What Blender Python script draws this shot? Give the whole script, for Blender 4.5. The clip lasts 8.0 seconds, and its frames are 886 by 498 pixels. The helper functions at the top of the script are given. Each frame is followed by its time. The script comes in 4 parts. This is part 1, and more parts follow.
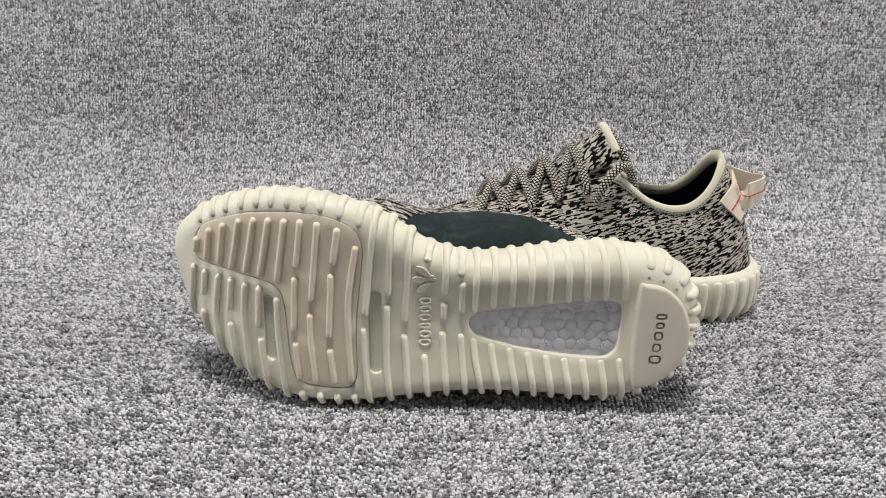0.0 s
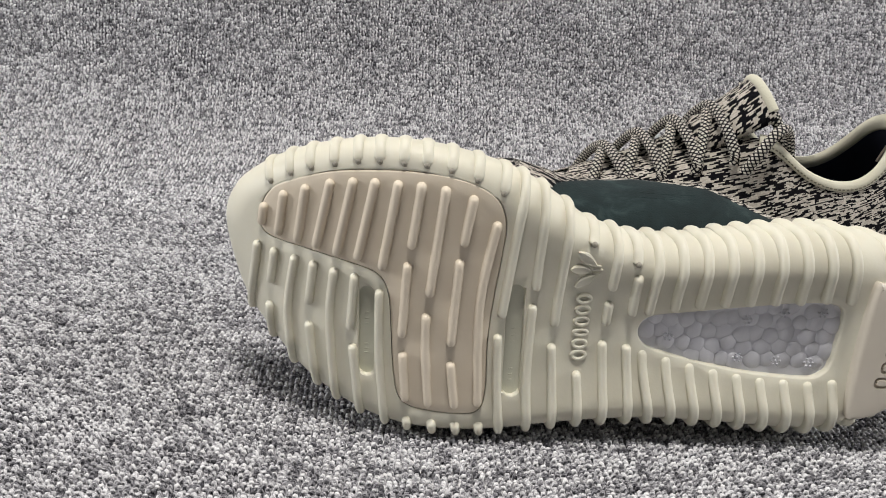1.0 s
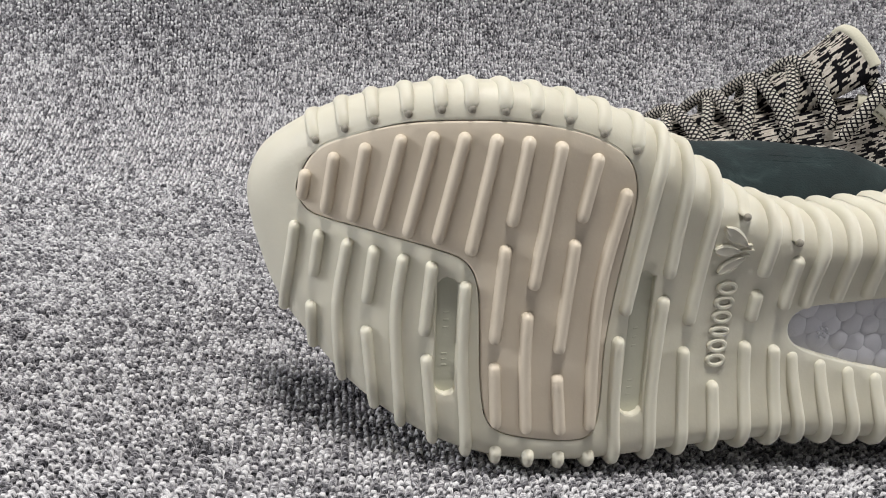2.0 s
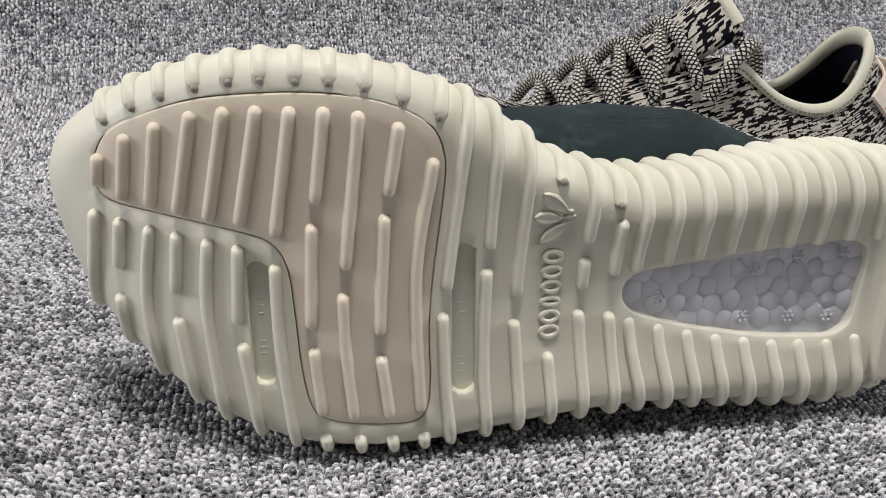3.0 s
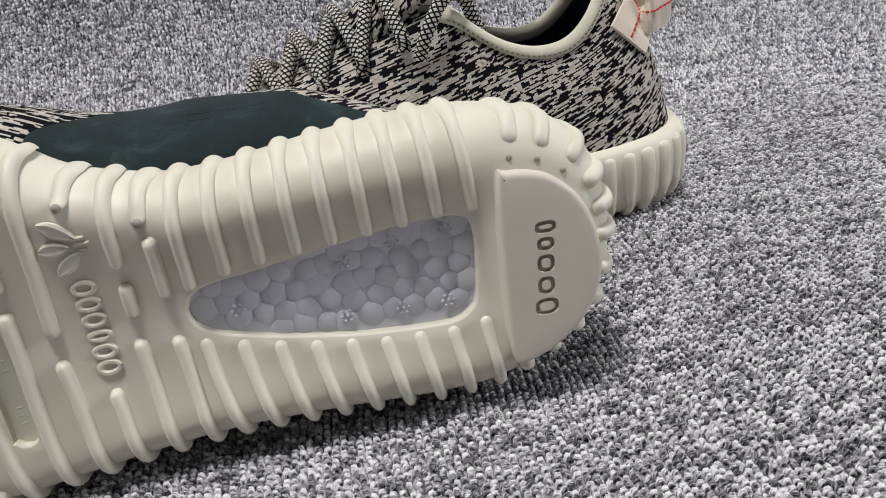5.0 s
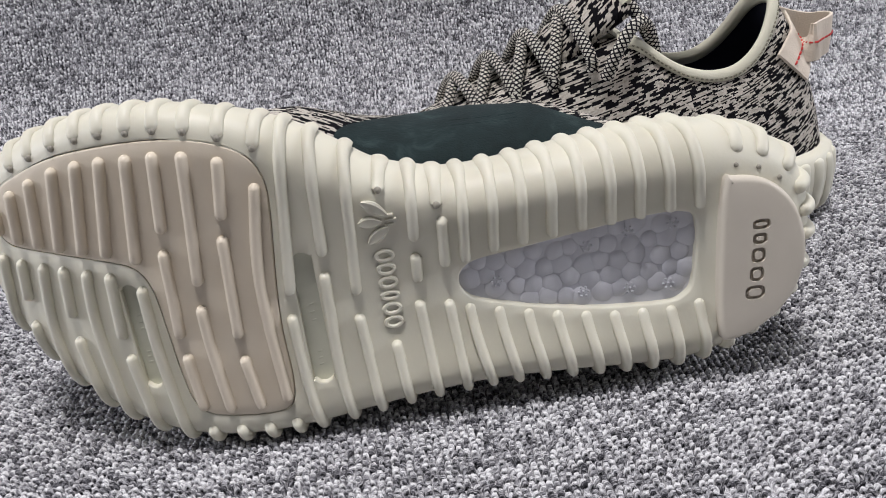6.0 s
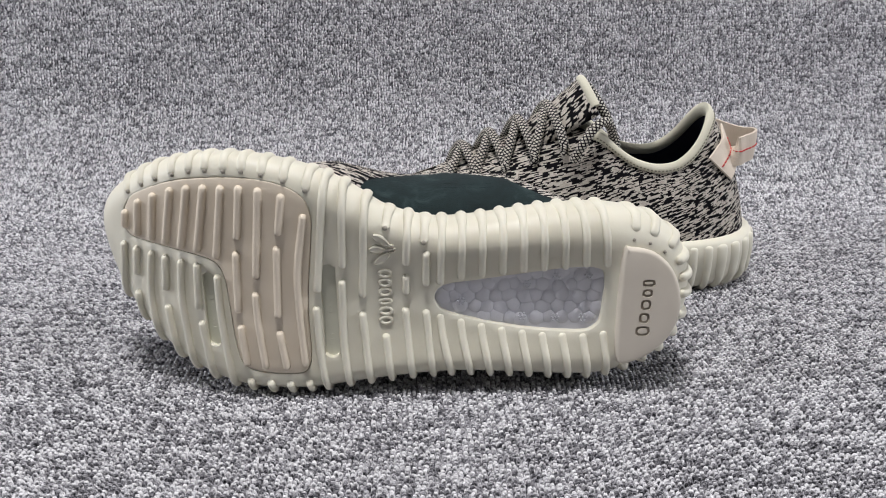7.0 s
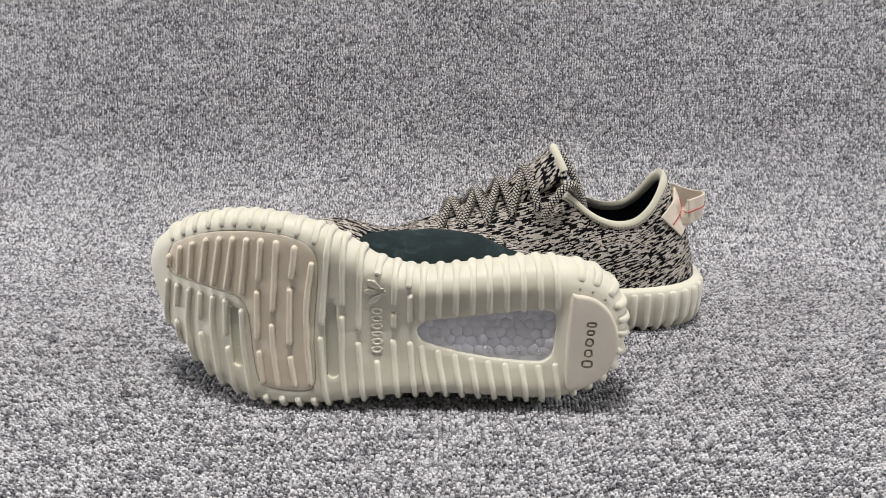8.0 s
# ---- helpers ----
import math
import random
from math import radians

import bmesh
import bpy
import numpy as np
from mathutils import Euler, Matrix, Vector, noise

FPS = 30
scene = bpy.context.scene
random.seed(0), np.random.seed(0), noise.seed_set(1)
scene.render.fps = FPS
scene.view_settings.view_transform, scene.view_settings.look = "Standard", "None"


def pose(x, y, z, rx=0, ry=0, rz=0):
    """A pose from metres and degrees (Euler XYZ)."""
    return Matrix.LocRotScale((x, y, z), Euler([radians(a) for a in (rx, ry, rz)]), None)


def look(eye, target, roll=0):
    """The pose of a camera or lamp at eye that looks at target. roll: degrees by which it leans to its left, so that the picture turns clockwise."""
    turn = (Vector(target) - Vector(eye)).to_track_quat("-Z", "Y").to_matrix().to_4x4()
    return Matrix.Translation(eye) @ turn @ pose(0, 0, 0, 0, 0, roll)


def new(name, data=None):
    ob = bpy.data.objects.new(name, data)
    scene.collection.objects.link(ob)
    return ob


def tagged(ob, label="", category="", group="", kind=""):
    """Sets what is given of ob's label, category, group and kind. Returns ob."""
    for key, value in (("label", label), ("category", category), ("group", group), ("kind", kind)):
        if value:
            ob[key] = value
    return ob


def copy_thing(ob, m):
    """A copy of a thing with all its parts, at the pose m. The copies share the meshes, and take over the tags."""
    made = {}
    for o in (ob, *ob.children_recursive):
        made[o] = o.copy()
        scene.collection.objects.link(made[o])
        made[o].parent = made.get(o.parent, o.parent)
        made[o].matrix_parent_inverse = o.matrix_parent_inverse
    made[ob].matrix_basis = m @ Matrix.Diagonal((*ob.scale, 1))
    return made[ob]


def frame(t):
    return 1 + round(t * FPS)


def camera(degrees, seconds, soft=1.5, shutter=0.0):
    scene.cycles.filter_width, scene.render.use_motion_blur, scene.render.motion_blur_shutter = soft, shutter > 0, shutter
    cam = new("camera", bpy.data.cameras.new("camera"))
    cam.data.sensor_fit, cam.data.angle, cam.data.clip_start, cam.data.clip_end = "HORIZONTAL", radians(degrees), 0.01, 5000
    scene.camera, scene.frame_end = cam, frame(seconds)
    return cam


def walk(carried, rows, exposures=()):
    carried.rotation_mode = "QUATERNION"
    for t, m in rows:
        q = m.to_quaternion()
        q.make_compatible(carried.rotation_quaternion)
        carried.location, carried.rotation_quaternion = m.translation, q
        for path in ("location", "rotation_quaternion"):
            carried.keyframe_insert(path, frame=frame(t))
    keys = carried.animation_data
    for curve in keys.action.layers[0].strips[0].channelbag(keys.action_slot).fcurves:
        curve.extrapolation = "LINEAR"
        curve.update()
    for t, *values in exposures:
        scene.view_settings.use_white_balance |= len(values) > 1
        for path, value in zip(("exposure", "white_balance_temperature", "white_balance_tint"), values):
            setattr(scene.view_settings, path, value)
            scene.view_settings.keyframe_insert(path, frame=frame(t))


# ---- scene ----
cam = camera(65.0, 8.0, soft=1.0)
PATH = [
    (0, (0.05, 0.071, 0.229), (0.005, 1.94, -0.48), 0.5),
    (0.5, (0.01, 0.117, 0.209), (0.006, 1.978, -0.523), 1.7),
    (1, (-0.036, 0.17, 0.189), (0.03, 2.016, -0.578), 3.2),
    (1.2, (-0.053, 0.192, 0.18), (0.053, 2.027, -0.606), 3.7),
    (2.3, (-0.081, 0.237, 0.151), (0.148, 2.07, -0.615), 3.2),
    (2.5, (-0.071, 0.238, 0.15), (0.179, 2.064, -0.626), 2.8),
    (3, (-0.034, 0.237, 0.152), (0.27, 2.039, -0.659), 2.0),
    (3.5, (0.006, 0.24, 0.148), (0.345, 2.022, -0.696), 0.5),
    (4, (0.047, 0.245, 0.146), (0.394, 2.005, -0.737), -1.8),
    (4.2, (0.064, 0.244, 0.146), (0.396, 2.002, -0.747), -3.2),
    (5.3, (0.118, 0.237, 0.15), (0.26, 2.019, -0.747), -9.3),
    (5.5, (0.1, 0.231, 0.152), (0.209, 2.022, -0.731), -9.2),
    (6, (0.046, 0.206, 0.165), (0.097, 2.019, -0.678), -7.0),
    (6.3, (0.03, 0.185, 0.173), (0.053, 2.011, -0.642), -5.1),
    (6.5, (0.034, 0.166, 0.178), (0.044, 2.0, -0.62), -3.8),
    (7, (0.062, 0.108, 0.206), (0.056, 1.959, -0.551), -0.8),
    (7.3, (0.074, 0.08, 0.223), (0.05, 1.943, -0.505), -0.0),
    (7.5, (0.079, 0.067, 0.23), (0.044, 1.937, -0.479), 0.2),
    (8, (0.085, 0.038, 0.245), (0.024, 1.918, -0.437), 0.0),
]
EXPOSURE = [(0, -0.2, 6620, 10), (1.2, -0.25, 6600, 10), (2.5, -0.27, 6490, 11), (4.2, -0.35, 6410, 12), (5.5, -0.35, 6290, 13), (6.5, -0.28, 6230, 14), (7.2, -0.24, 6330, 12), (8, -0.17, 6530, 11)]
walk(cam, [(t, look(eye, target, roll)) for t, eye, target, roll in PATH], EXPOSURE)

# ---- world and lamps: an indoor corner under a ceiling panel, with faint room light ----
world = bpy.data.worlds.new("room_light")
scene.world = world
world.use_nodes = True
world.node_tree.nodes["Background"].inputs["Color"].default_value = (0.86, 0.93, 1.0, 1)
world.node_tree.nodes["Background"].inputs["Strength"].default_value = 0.36


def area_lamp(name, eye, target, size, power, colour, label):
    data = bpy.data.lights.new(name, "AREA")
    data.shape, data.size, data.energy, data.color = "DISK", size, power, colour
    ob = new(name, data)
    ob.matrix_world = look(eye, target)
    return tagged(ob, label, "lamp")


area_lamp("ceiling_lamp", (-0.05, 0.31, 2.3), (0.0, 0.5, 0.0), 0.5, 61, (1.0, 0.97, 0.93), "wide white ceiling lamp above the carpet")
# two added fills, no fixture stands there: they lift the backdrop's sides and the sole
area_lamp("side_fill", (-1.55, 0.36, 0.65), (-0.35, 0.8, 0.18), 0.6, 16, (0.97, 0.98, 1.0), "soft white fill light added on one side")
area_lamp("side_fill", (1.7, 0.25, 0.7), (0.45, 0.8, 0.16), 0.6, 16, (0.97, 0.98, 1.0), "soft white fill light added on one side")


# ---- materials ----
def material(name, rough=0.6, spec=0.4):
    m = bpy.data.materials.new(name)
    m.use_nodes = True
    n, l = m.node_tree.nodes, m.node_tree.links
    b = n["Principled BSDF"]
    b.inputs["Roughness"].default_value = rough
    b.inputs["Specular IOR Level"].default_value = spec
    return m, n, l, b


def node(n, kind, **values):
    made = n.new(kind)
    for key, value in values.items():
        if key in ("operation", "blend_type", "data_type", "feature", "wave_type", "noise_dimensions", "voronoi_dimensions", "bands_direction"):
            if key == "operation":
                made.operation = value
            elif key == "blend_type":
                made.blend_type = value
            elif key == "data_type":
                made.data_type = value
            elif key == "feature":
                made.feature = value
            elif key == "wave_type":
                made.wave_type = value
            elif key == "voronoi_dimensions":
                made.voronoi_dimensions = value
            else:
                made.bands_direction = value
        else:
            made.inputs[key.replace("_", " ")].default_value = value
    return made


def ramp(n, stops, interpolation="LINEAR"):
    made = n.new("ShaderNodeValToRGB")
    e = made.color_ramp
    e.interpolation = interpolation
    while len(e.elements) < len(stops):
        e.elements.new(0.5)
    for item, (place, colour) in zip(e.elements, stops):
        item.position, item.color = place, (*colour, 1)
    return made


def bump(n, l, b, height, strength, distance):
    made = node(n, "ShaderNodeBump", Strength=strength, Distance=distance)
    l.new(height, made.inputs["Height"])
    l.new(made.outputs[0], b.inputs["Normal"])
    return made


def moulded(name, low, high, rough, grain=900, bumps=0.25, coat=0.0):
    """Moulded rubber or plastic: cloudy tone, fine grain, uneven gloss."""
    m, n, l, b = material(name, rough)
    place = n.new("ShaderNodeTexCoord")
    cloud = node(n, "ShaderNodeTexNoise", Scale=28.0, Detail=5.0, Roughness=0.6)
    fine = node(n, "ShaderNodeTexNoise", Scale=float(grain), Detail=3.0)
    l.new(place.outputs["Object"], cloud.inputs["Vector"])
    l.new(place.outputs["Object"], fine.inputs["Vector"])
    tone = ramp(n, [(0.3, low), (0.7, high)])
    l.new(cloud.outputs["Fac"], tone.inputs[0])
    l.new(tone.outputs[0], b.inputs["Base Color"])
    gloss = node(n, "ShaderNodeMapRange")
    gloss.inputs["To Min"].default_value, gloss.inputs["To Max"].default_value = rough - 0.08, rough + 0.1
    l.new(fine.outputs["Fac"], gloss.inputs["Value"])
    l.new(gloss.outputs[0], b.inputs["Roughness"])
    b.inputs["Coat Weight"].default_value = coat
    bump(n, l, b, fine.outputs["Fac"], bumps, 0.0002)
    return m


rubber = moulded("cream_rubber", (0.645, 0.622, 0.512), (0.695, 0.67, 0.56), 0.47)
rubber.node_tree.nodes["Principled BSDF"].inputs["Subsurface Weight"].default_value = 0.05
rubber.node_tree.nodes["Principled BSDF"].inputs["Subsurface Radius"].default_value = (0.004, 0.003, 0.002)
pad_rubber = moulded("blush_rubber", (0.645, 0.568, 0.452), (0.695, 0.618, 0.502), 0.46)
cap_rubber = moulded("pale_cap_rubber", (0.60, 0.548, 0.46), (0.64, 0.588, 0.50), 0.42, 1500, 0.12)
engraved = moulded("engraved_rubber", (0.33, 0.29, 0.235), (0.38, 0.335, 0.275), 0.6)
slot_rubber = moulded("olive_slot_rubber", (0.56, 0.56, 0.46), (0.64, 0.64, 0.53), 0.35)
# grey-brown tone for the studs at the rib ends, darker than the ribs
dark_rubber = moulded("dark_rubber_tip", (0.24, 0.225, 0.185), (0.36, 0.335, 0.28), 0.6, 900, 0.3)
foam = moulded("white_bead_foam", (0.57, 0.57, 0.61), (0.64, 0.64, 0.675), 0.4, 1400, 0.35)
lining_cloth = moulded("navy_lining_cloth", (0.008, 0.010, 0.022), (0.014, 0.017, 0.034), 0.9, 1600, 0.8)
seam_thread = moulded("olive_thread", (0.17, 0.165, 0.12), (0.22, 0.21, 0.16), 0.8, 2500, 0.5)
red_thread = moulded("red_thread", (0.42, 0.03, 0.03), (0.52, 0.05, 0.045), 0.8, 2500, 0.5)


def suede_material():
    m, n, l, b = material("dark_green_suede", 0.85, 0.25)
    place = n.new("ShaderNodeTexCoord")
    patches = node(n, "ShaderNodeTexNoise", Scale=70.0, Detail=6.0, Roughness=0.65, Distortion=0.6)
    nap = node(n, "ShaderNodeTexNoise", Scale=1500.0, Detail=2.0)
    for t in (patches, nap):
        l.new(place.outputs["Object"], t.inputs["Vector"])
    tone = ramp(n, [(0.35, (0.004, 0.011, 0.012)), (0.55, (0.007, 0.018, 0.019)), (0.70, (0.024, 0.044, 0.045))])
    l.new(patches.outputs["Fac"], tone.inputs[0])
    l.new(tone.outputs[0], b.inputs["Base Color"])
    b.inputs["Sheen Weight"].default_value = 0.04
    b.inputs["Sheen Roughness"].default_value = 0.6
    bump(n, l, b, nap.outputs["Fac"], 0.6, 0.0004)
    return m


suede = suede_material()


def knit_material():
    """Jacquard knit: small stitches, each wholly light or wholly dark, the dark ones in slanted dashes. UV is in metres."""
    m, n, l, b = material("two_tone_knit", 0.9, 0.1)
    uv = n.new("ShaderNodeUVMap")
    snap = node(n, "ShaderNodeVectorMath", operation="SNAP")
    snap.inputs[1].default_value = (0.0011, 0.0007, 1.0)
    l.new(uv.outputs[0], snap.inputs[0])
    turn = n.new("ShaderNodeMapping")
    turn.inputs["Scale"].default_value = (140.0, 760.0, 1.0)
    l.new(snap.outputs[0], turn.inputs["Vector"])
    dash = node(n, "ShaderNodeTexNoise", Scale=1.0, Detail=1.0, Roughness=0.5, Distortion=0.4)
    l.new(turn.outputs[0], dash.inputs["Vector"])
    large = node(n, "ShaderNodeTexNoise", Scale=30.0, Detail=2.0)
    l.new(uv.outputs[0], large.inputs["Vector"])
    mix = node(n, "ShaderNodeMath", operation="MULTIPLY_ADD")
    l.new(large.outputs["Fac"], mix.inputs[0])
    mix.inputs[1].default_value = 0.22
    l.new(dash.outputs["Fac"], mix.inputs[2])
    tone = ramp(n, [(0.0, (0.50, 0.46, 0.40)), (0.57, (0.60, 0.555, 0.49)), (0.603, (0.006, 0.006, 0.008))], "CONSTANT")
    tone.color_ramp.elements[1].position = 0.50
    l.new(mix.outputs[0], tone.inputs[0])
    stitch = n.new("ShaderNodeTexNoise")
    stitch.inputs["Scale"].default_value = 900.0
    l.new(uv.outputs[0], stitch.inputs["Vector"])
    shade = node(n, "ShaderNodeMixRGB", blend_type="MULTIPLY", Fac=0.35)
    l.new(tone.outputs[0], shade.inputs[1])
    l.new(stitch.outputs["Fac"], shade.inputs[2])
    l.new(shade.outputs[0], b.inputs["Base Color"])
    rows = node(n, "ShaderNodeTexVoronoi", Scale=800.0)
    l.new(uv.outputs[0], rows.inputs["Vector"])
    bump(n, l, b, rows.outputs["Distance"], 0.7, 0.0007)
    return m


knit = knit_material()


def rope_material():
    """Round lace: cream braid under a dark diamond net. UV: round the lace, and metres along it."""
    m, n, l, b = material("braided_lace", 0.85, 0.12)
    uv = n.new("ShaderNodeUVMap")
    nets = []
    for turn in (1, -1):
        split = n.new("ShaderNodeSeparateXYZ")
        l.new(uv.outputs[0], split.inputs[0])
        a = node(n, "ShaderNodeMath", operation="MULTIPLY")
        l.new(split.outputs[0], a.inputs[0])
        a.inputs[1].default_value = 5.0 * turn
        c = node(n, "ShaderNodeMath", operation="MULTIPLY_ADD")
        l.new(split.outputs[1], c.inputs[0])
        c.inputs[1].default_value = 400.0
        l.new(a.outputs[0], c.inputs[2])
        f = node(n, "ShaderNodeMath", operation="FRACT")
        l.new(c.outputs[0], f.inputs[0])
        g = node(n, "ShaderNodeMath", operation="LESS_THAN")
        l.new(f.outputs[0], g.inputs[0])
        g.inputs[1].default_value = 0.36
        nets.append(g)
    both = node(n, "ShaderNodeMath", operation="MAXIMUM")
    l.new(nets[0].outputs[0], both.inputs[0])
    l.new(nets[1].outputs[0], both.inputs[1])
    tone = ramp(n, [(0.0, (0.56, 0.53, 0.47)), (0.5, (0.012, 0.012, 0.014))], "CONSTANT")
    l.new(both.outputs[0], tone.inputs[0])
    l.new(tone.outputs[0], b.inputs["Base Color"])
    low = node(n, "ShaderNodeMath", operation="SUBTRACT")
    low.inputs[0].default_value = 1.0
    l.new(both.outputs[0], low.inputs[1])
    bump(n, l, b, low.outputs[0], 0.7, 0.0006)
    return m


lace_cord = rope_material()


def tape_material(name, low, high, scale):
    """Woven tape."""
    m, n, l, b = material(name, 0.8, 0.25)
    place = n.new("ShaderNodeTexCoord")
    weave = node(n, "ShaderNodeTexNoise", Scale=float(scale), Detail=3.0)
    cloud = node(n, "ShaderNodeTexNoise", Scale=60.0, Detail=4.0)
    for t in (weave, cloud):
        l.new(place.outputs["Object"], t.inputs["Vector"])
    tone = ramp(n, [(0.3, low), (0.7, high)])
    l.new(cloud.outputs["Fac"], tone.inputs[0])
    l.new(tone.outputs[0], b.inputs["Base Color"])
    bump(n, l, b, weave.outputs["Fac"], 0.6, 0.0005)
    return m


binding_tape = tape_material("cream_binding_tape", (0.56, 0.54, 0.43), (0.62, 0.60, 0.49), 1200)
tab_tape = tape_material("blush_cotton_tape", (0.60, 0.52, 0.43), (0.68, 0.60, 0.50), 1000)

GREYS = [(0.0, (0.026, 0.026, 0.031)), (0.2, (0.105, 0.103, 0.115)), (0.42, (0.26, 0.257, 0.273)), (0.66, (0.458, 0.453, 0.473)), (0.9, (0.738, 0.735, 0.748))]


def loop_material():
    """Yarn loops of the carpet: strands of mixed greys along each loop. UV: round the yarn, along it, shifted loop by loop."""
    m, n, l, b = material("heather_grey_yarn", 0.9, 0.2)
    geo = n.new("ShaderNodeNewGeometry")
    uv = n.new("ShaderNodeUVMap")
    strand = n.new("ShaderNodeMapping")
    strand.inputs["Scale"].default_value = (2.6, 0.5, 1.0)
    l.new(uv.outputs[0], strand.inputs["Vector"])
    fibre = node(n, "ShaderNodeTexNoise", Scale=1.6, Detail=3.0, Roughness=0.6)
    l.new(strand.outputs[0], fibre.inputs["Vector"])
    pick = node(n, "ShaderNodeMath", operation="MULTIPLY_ADD")
    l.new(fibre.outputs["Fac"], pick.inputs[0])
    pick.inputs[1].default_value = 2.6
    less = node(n, "ShaderNodeMath", operation="MULTIPLY_ADD")
    l.new(geo.outputs["Random Per Island"], less.inputs[0])
    less.inputs[1].default_value, less.inputs[2].default_value = 0.75, -1.28
    l.new(less.outputs[0], pick.inputs[2])
    place = n.new("ShaderNodeTexCoord")
    rows = n.new("ShaderNodeMapping")
    rows.inputs["Scale"].default_value = (26.0, 250.0, 250.0)
    l.new(place.outputs["Object"], rows.inputs["Vector"])
    patchy = node(n, "ShaderNodeTexNoise", Scale=1.0, Detail=3.0, Roughness=0.6)
    l.new(rows.outputs[0], patchy.inputs["Vector"])
    drift = node(n, "ShaderNodeMath", operation="MULTIPLY_ADD")
    l.new(patchy.outputs["Fac"], drift.inputs[0])
    drift.inputs[1].default_value = 1.1
    l.new(pick.outputs[0], drift.inputs[2])
    level = node(n, "ShaderNodeMath", operation="SUBTRACT")
    l.new(drift.outputs[0], level.inputs[0])
    level.inputs[1].default_value = 0.35
    tone = ramp(n, GREYS)
    l.new(level.outputs[0], tone.inputs[0])
    l.new(tone.outputs[0], b.inputs["Base Color"])
    bump(n, l, b, fibre.outputs["Fac"], 0.7, 0.0006)
    return m


def carpet_material():
    """The carpet's sheet: rows of loops, each its own grey. UV: metres across and along the sheet."""
    m, n, l, b = material("heather_grey_carpet", 0.95, 0.15)
    uv = n.new("ShaderNodeUVMap")
    warp = node(n, "ShaderNodeTexNoise", Scale=170.0, Detail=2.0)
    l.new(uv.outputs[0], warp.inputs["Vector"])
    shift = node(n, "ShaderNodeVectorMath", operation="MULTIPLY_ADD")
    l.new(warp.outputs["Color"], shift.inputs[0])
    shift.inputs[1].default_value = (0.0012, 0.0020, 0)
    l.new(uv.outputs[0], shift.inputs[2])
    cells = n.new("ShaderNodeTexVoronoi")
    cells.inputs["Scale"].default_value = 1.0
    cells.inputs["Randomness"].default_value = 0.55
    stretch = n.new("ShaderNodeMapping")
    stretch.inputs["Scale"].default_value = (345.0, 400.0, 1.0)
    l.new(shift.outputs[0], stretch.inputs["Vector"])
    l.new(stretch.outputs[0], cells.inputs["Vector"])
    streak = n.new("ShaderNodeMapping")
    streak.inputs["Scale"].default_value = (900.0, 300.0, 1.0)
    l.new(uv.outputs[0], streak.inputs["Vector"])
    yarn = node(n, "ShaderNodeTexNoise", Scale=1.0, Detail=3.0, Roughness=0.6)
    l.new(streak.outputs[0], yarn.inputs["Vector"])
    split = n.new("ShaderNodeSeparateColor")
    l.new(cells.outputs["Color"], split.inputs[0])
    less = node(n, "ShaderNodeMath", operation="MULTIPLY_ADD")
    l.new(split.outputs[0], less.inputs[0])
    less.inputs[1].default_value, less.inputs[2].default_value = 0.6, -1.0
    pick = node(n, "ShaderNodeMath", operation="MULTIPLY_ADD")
    l.new(yarn.outputs["Fac"], pick.inputs[0])
    pick.inputs[1].default_value = 2.3
    l.new(less.outputs[0], pick.inputs[2])
    place = n.new("ShaderNodeTexCoord")
    patchy = node(n, "ShaderNodeTexNoise", Scale=16.0, Detail=4.0, Roughness=0.6)
    l.new(place.outputs["Object"], patchy.inputs["Vector"])
    drift = node(n, "ShaderNodeMath", operation="MULTIPLY_ADD")
    l.new(patchy.outputs["Fac"], drift.inputs[0])
    drift.inputs[1].default_value = 0.5
    l.new(pick.outputs[0], drift.inputs[2])
    level = node(n, "ShaderNodeMath", operation="SUBTRACT")
    l.new(drift.outputs[0], level.inputs[0])
    level.inputs[1].default_value = 0.25
    tone = ramp(n, GREYS)
    l.new(level.outputs[0], tone.inputs[0])
    l.new(tone.outputs[0], b.inputs["Base Color"])
    low = node(n, "ShaderNodeMath", operation="SUBTRACT")
    low.inputs[0].default_value = 1.0
    l.new(cells.outputs["Distance"], low.inputs[1])
    bump(n, l, b, low.outputs[0], 0.8, 0.0022)
    return m


loop_yarn, carpet_sheet = loop_material(), carpet_material()
paint = moulded("grey_wall_paint", (0.40, 0.40, 0.41), (0.46, 0.46, 0.47), 0.8, 300, 0.1)
boards = moulded("grey_floor_screed", (0.30, 0.29, 0.28), (0.38, 0.37, 0.36), 0.7, 200, 0.2)


# ---- building helpers; shoes are drawn in millimetres ----
def part(name, verts, faces, mat, parent=None, label="", uvs=None, sharp=38.0, scale=0.001):
    data = bpy.data.meshes.new(name)
    data.from_pydata([tuple(scale * c for c in v) for v in verts], [], [tuple(f) for f in faces])
    data.materials.append(mat)
    if uvs is not None:
        layer = data.uv_layers.new(name="UVMap")
        order = np.empty(len(data.loops), dtype=np.int32)
        data.loops.foreach_get("vertex_index", order)
        layer.data.foreach_set("uv", np.asarray(uvs, dtype=np.float32)[order].ravel())
    bm = bmesh.new()
    bm.from_mesh(data)
    bmesh.ops.recalc_face_normals(bm, faces=bm.faces)
    bm.to_mesh(data)
    bm.free()
    data.polygons.foreach_set("use_smooth", [True] * len(data.polygons))
    data.set_sharp_from_angle(angle=radians(sharp))
    ob = new(name, data)
    ob.parent = parent
    return tagged(ob, label)


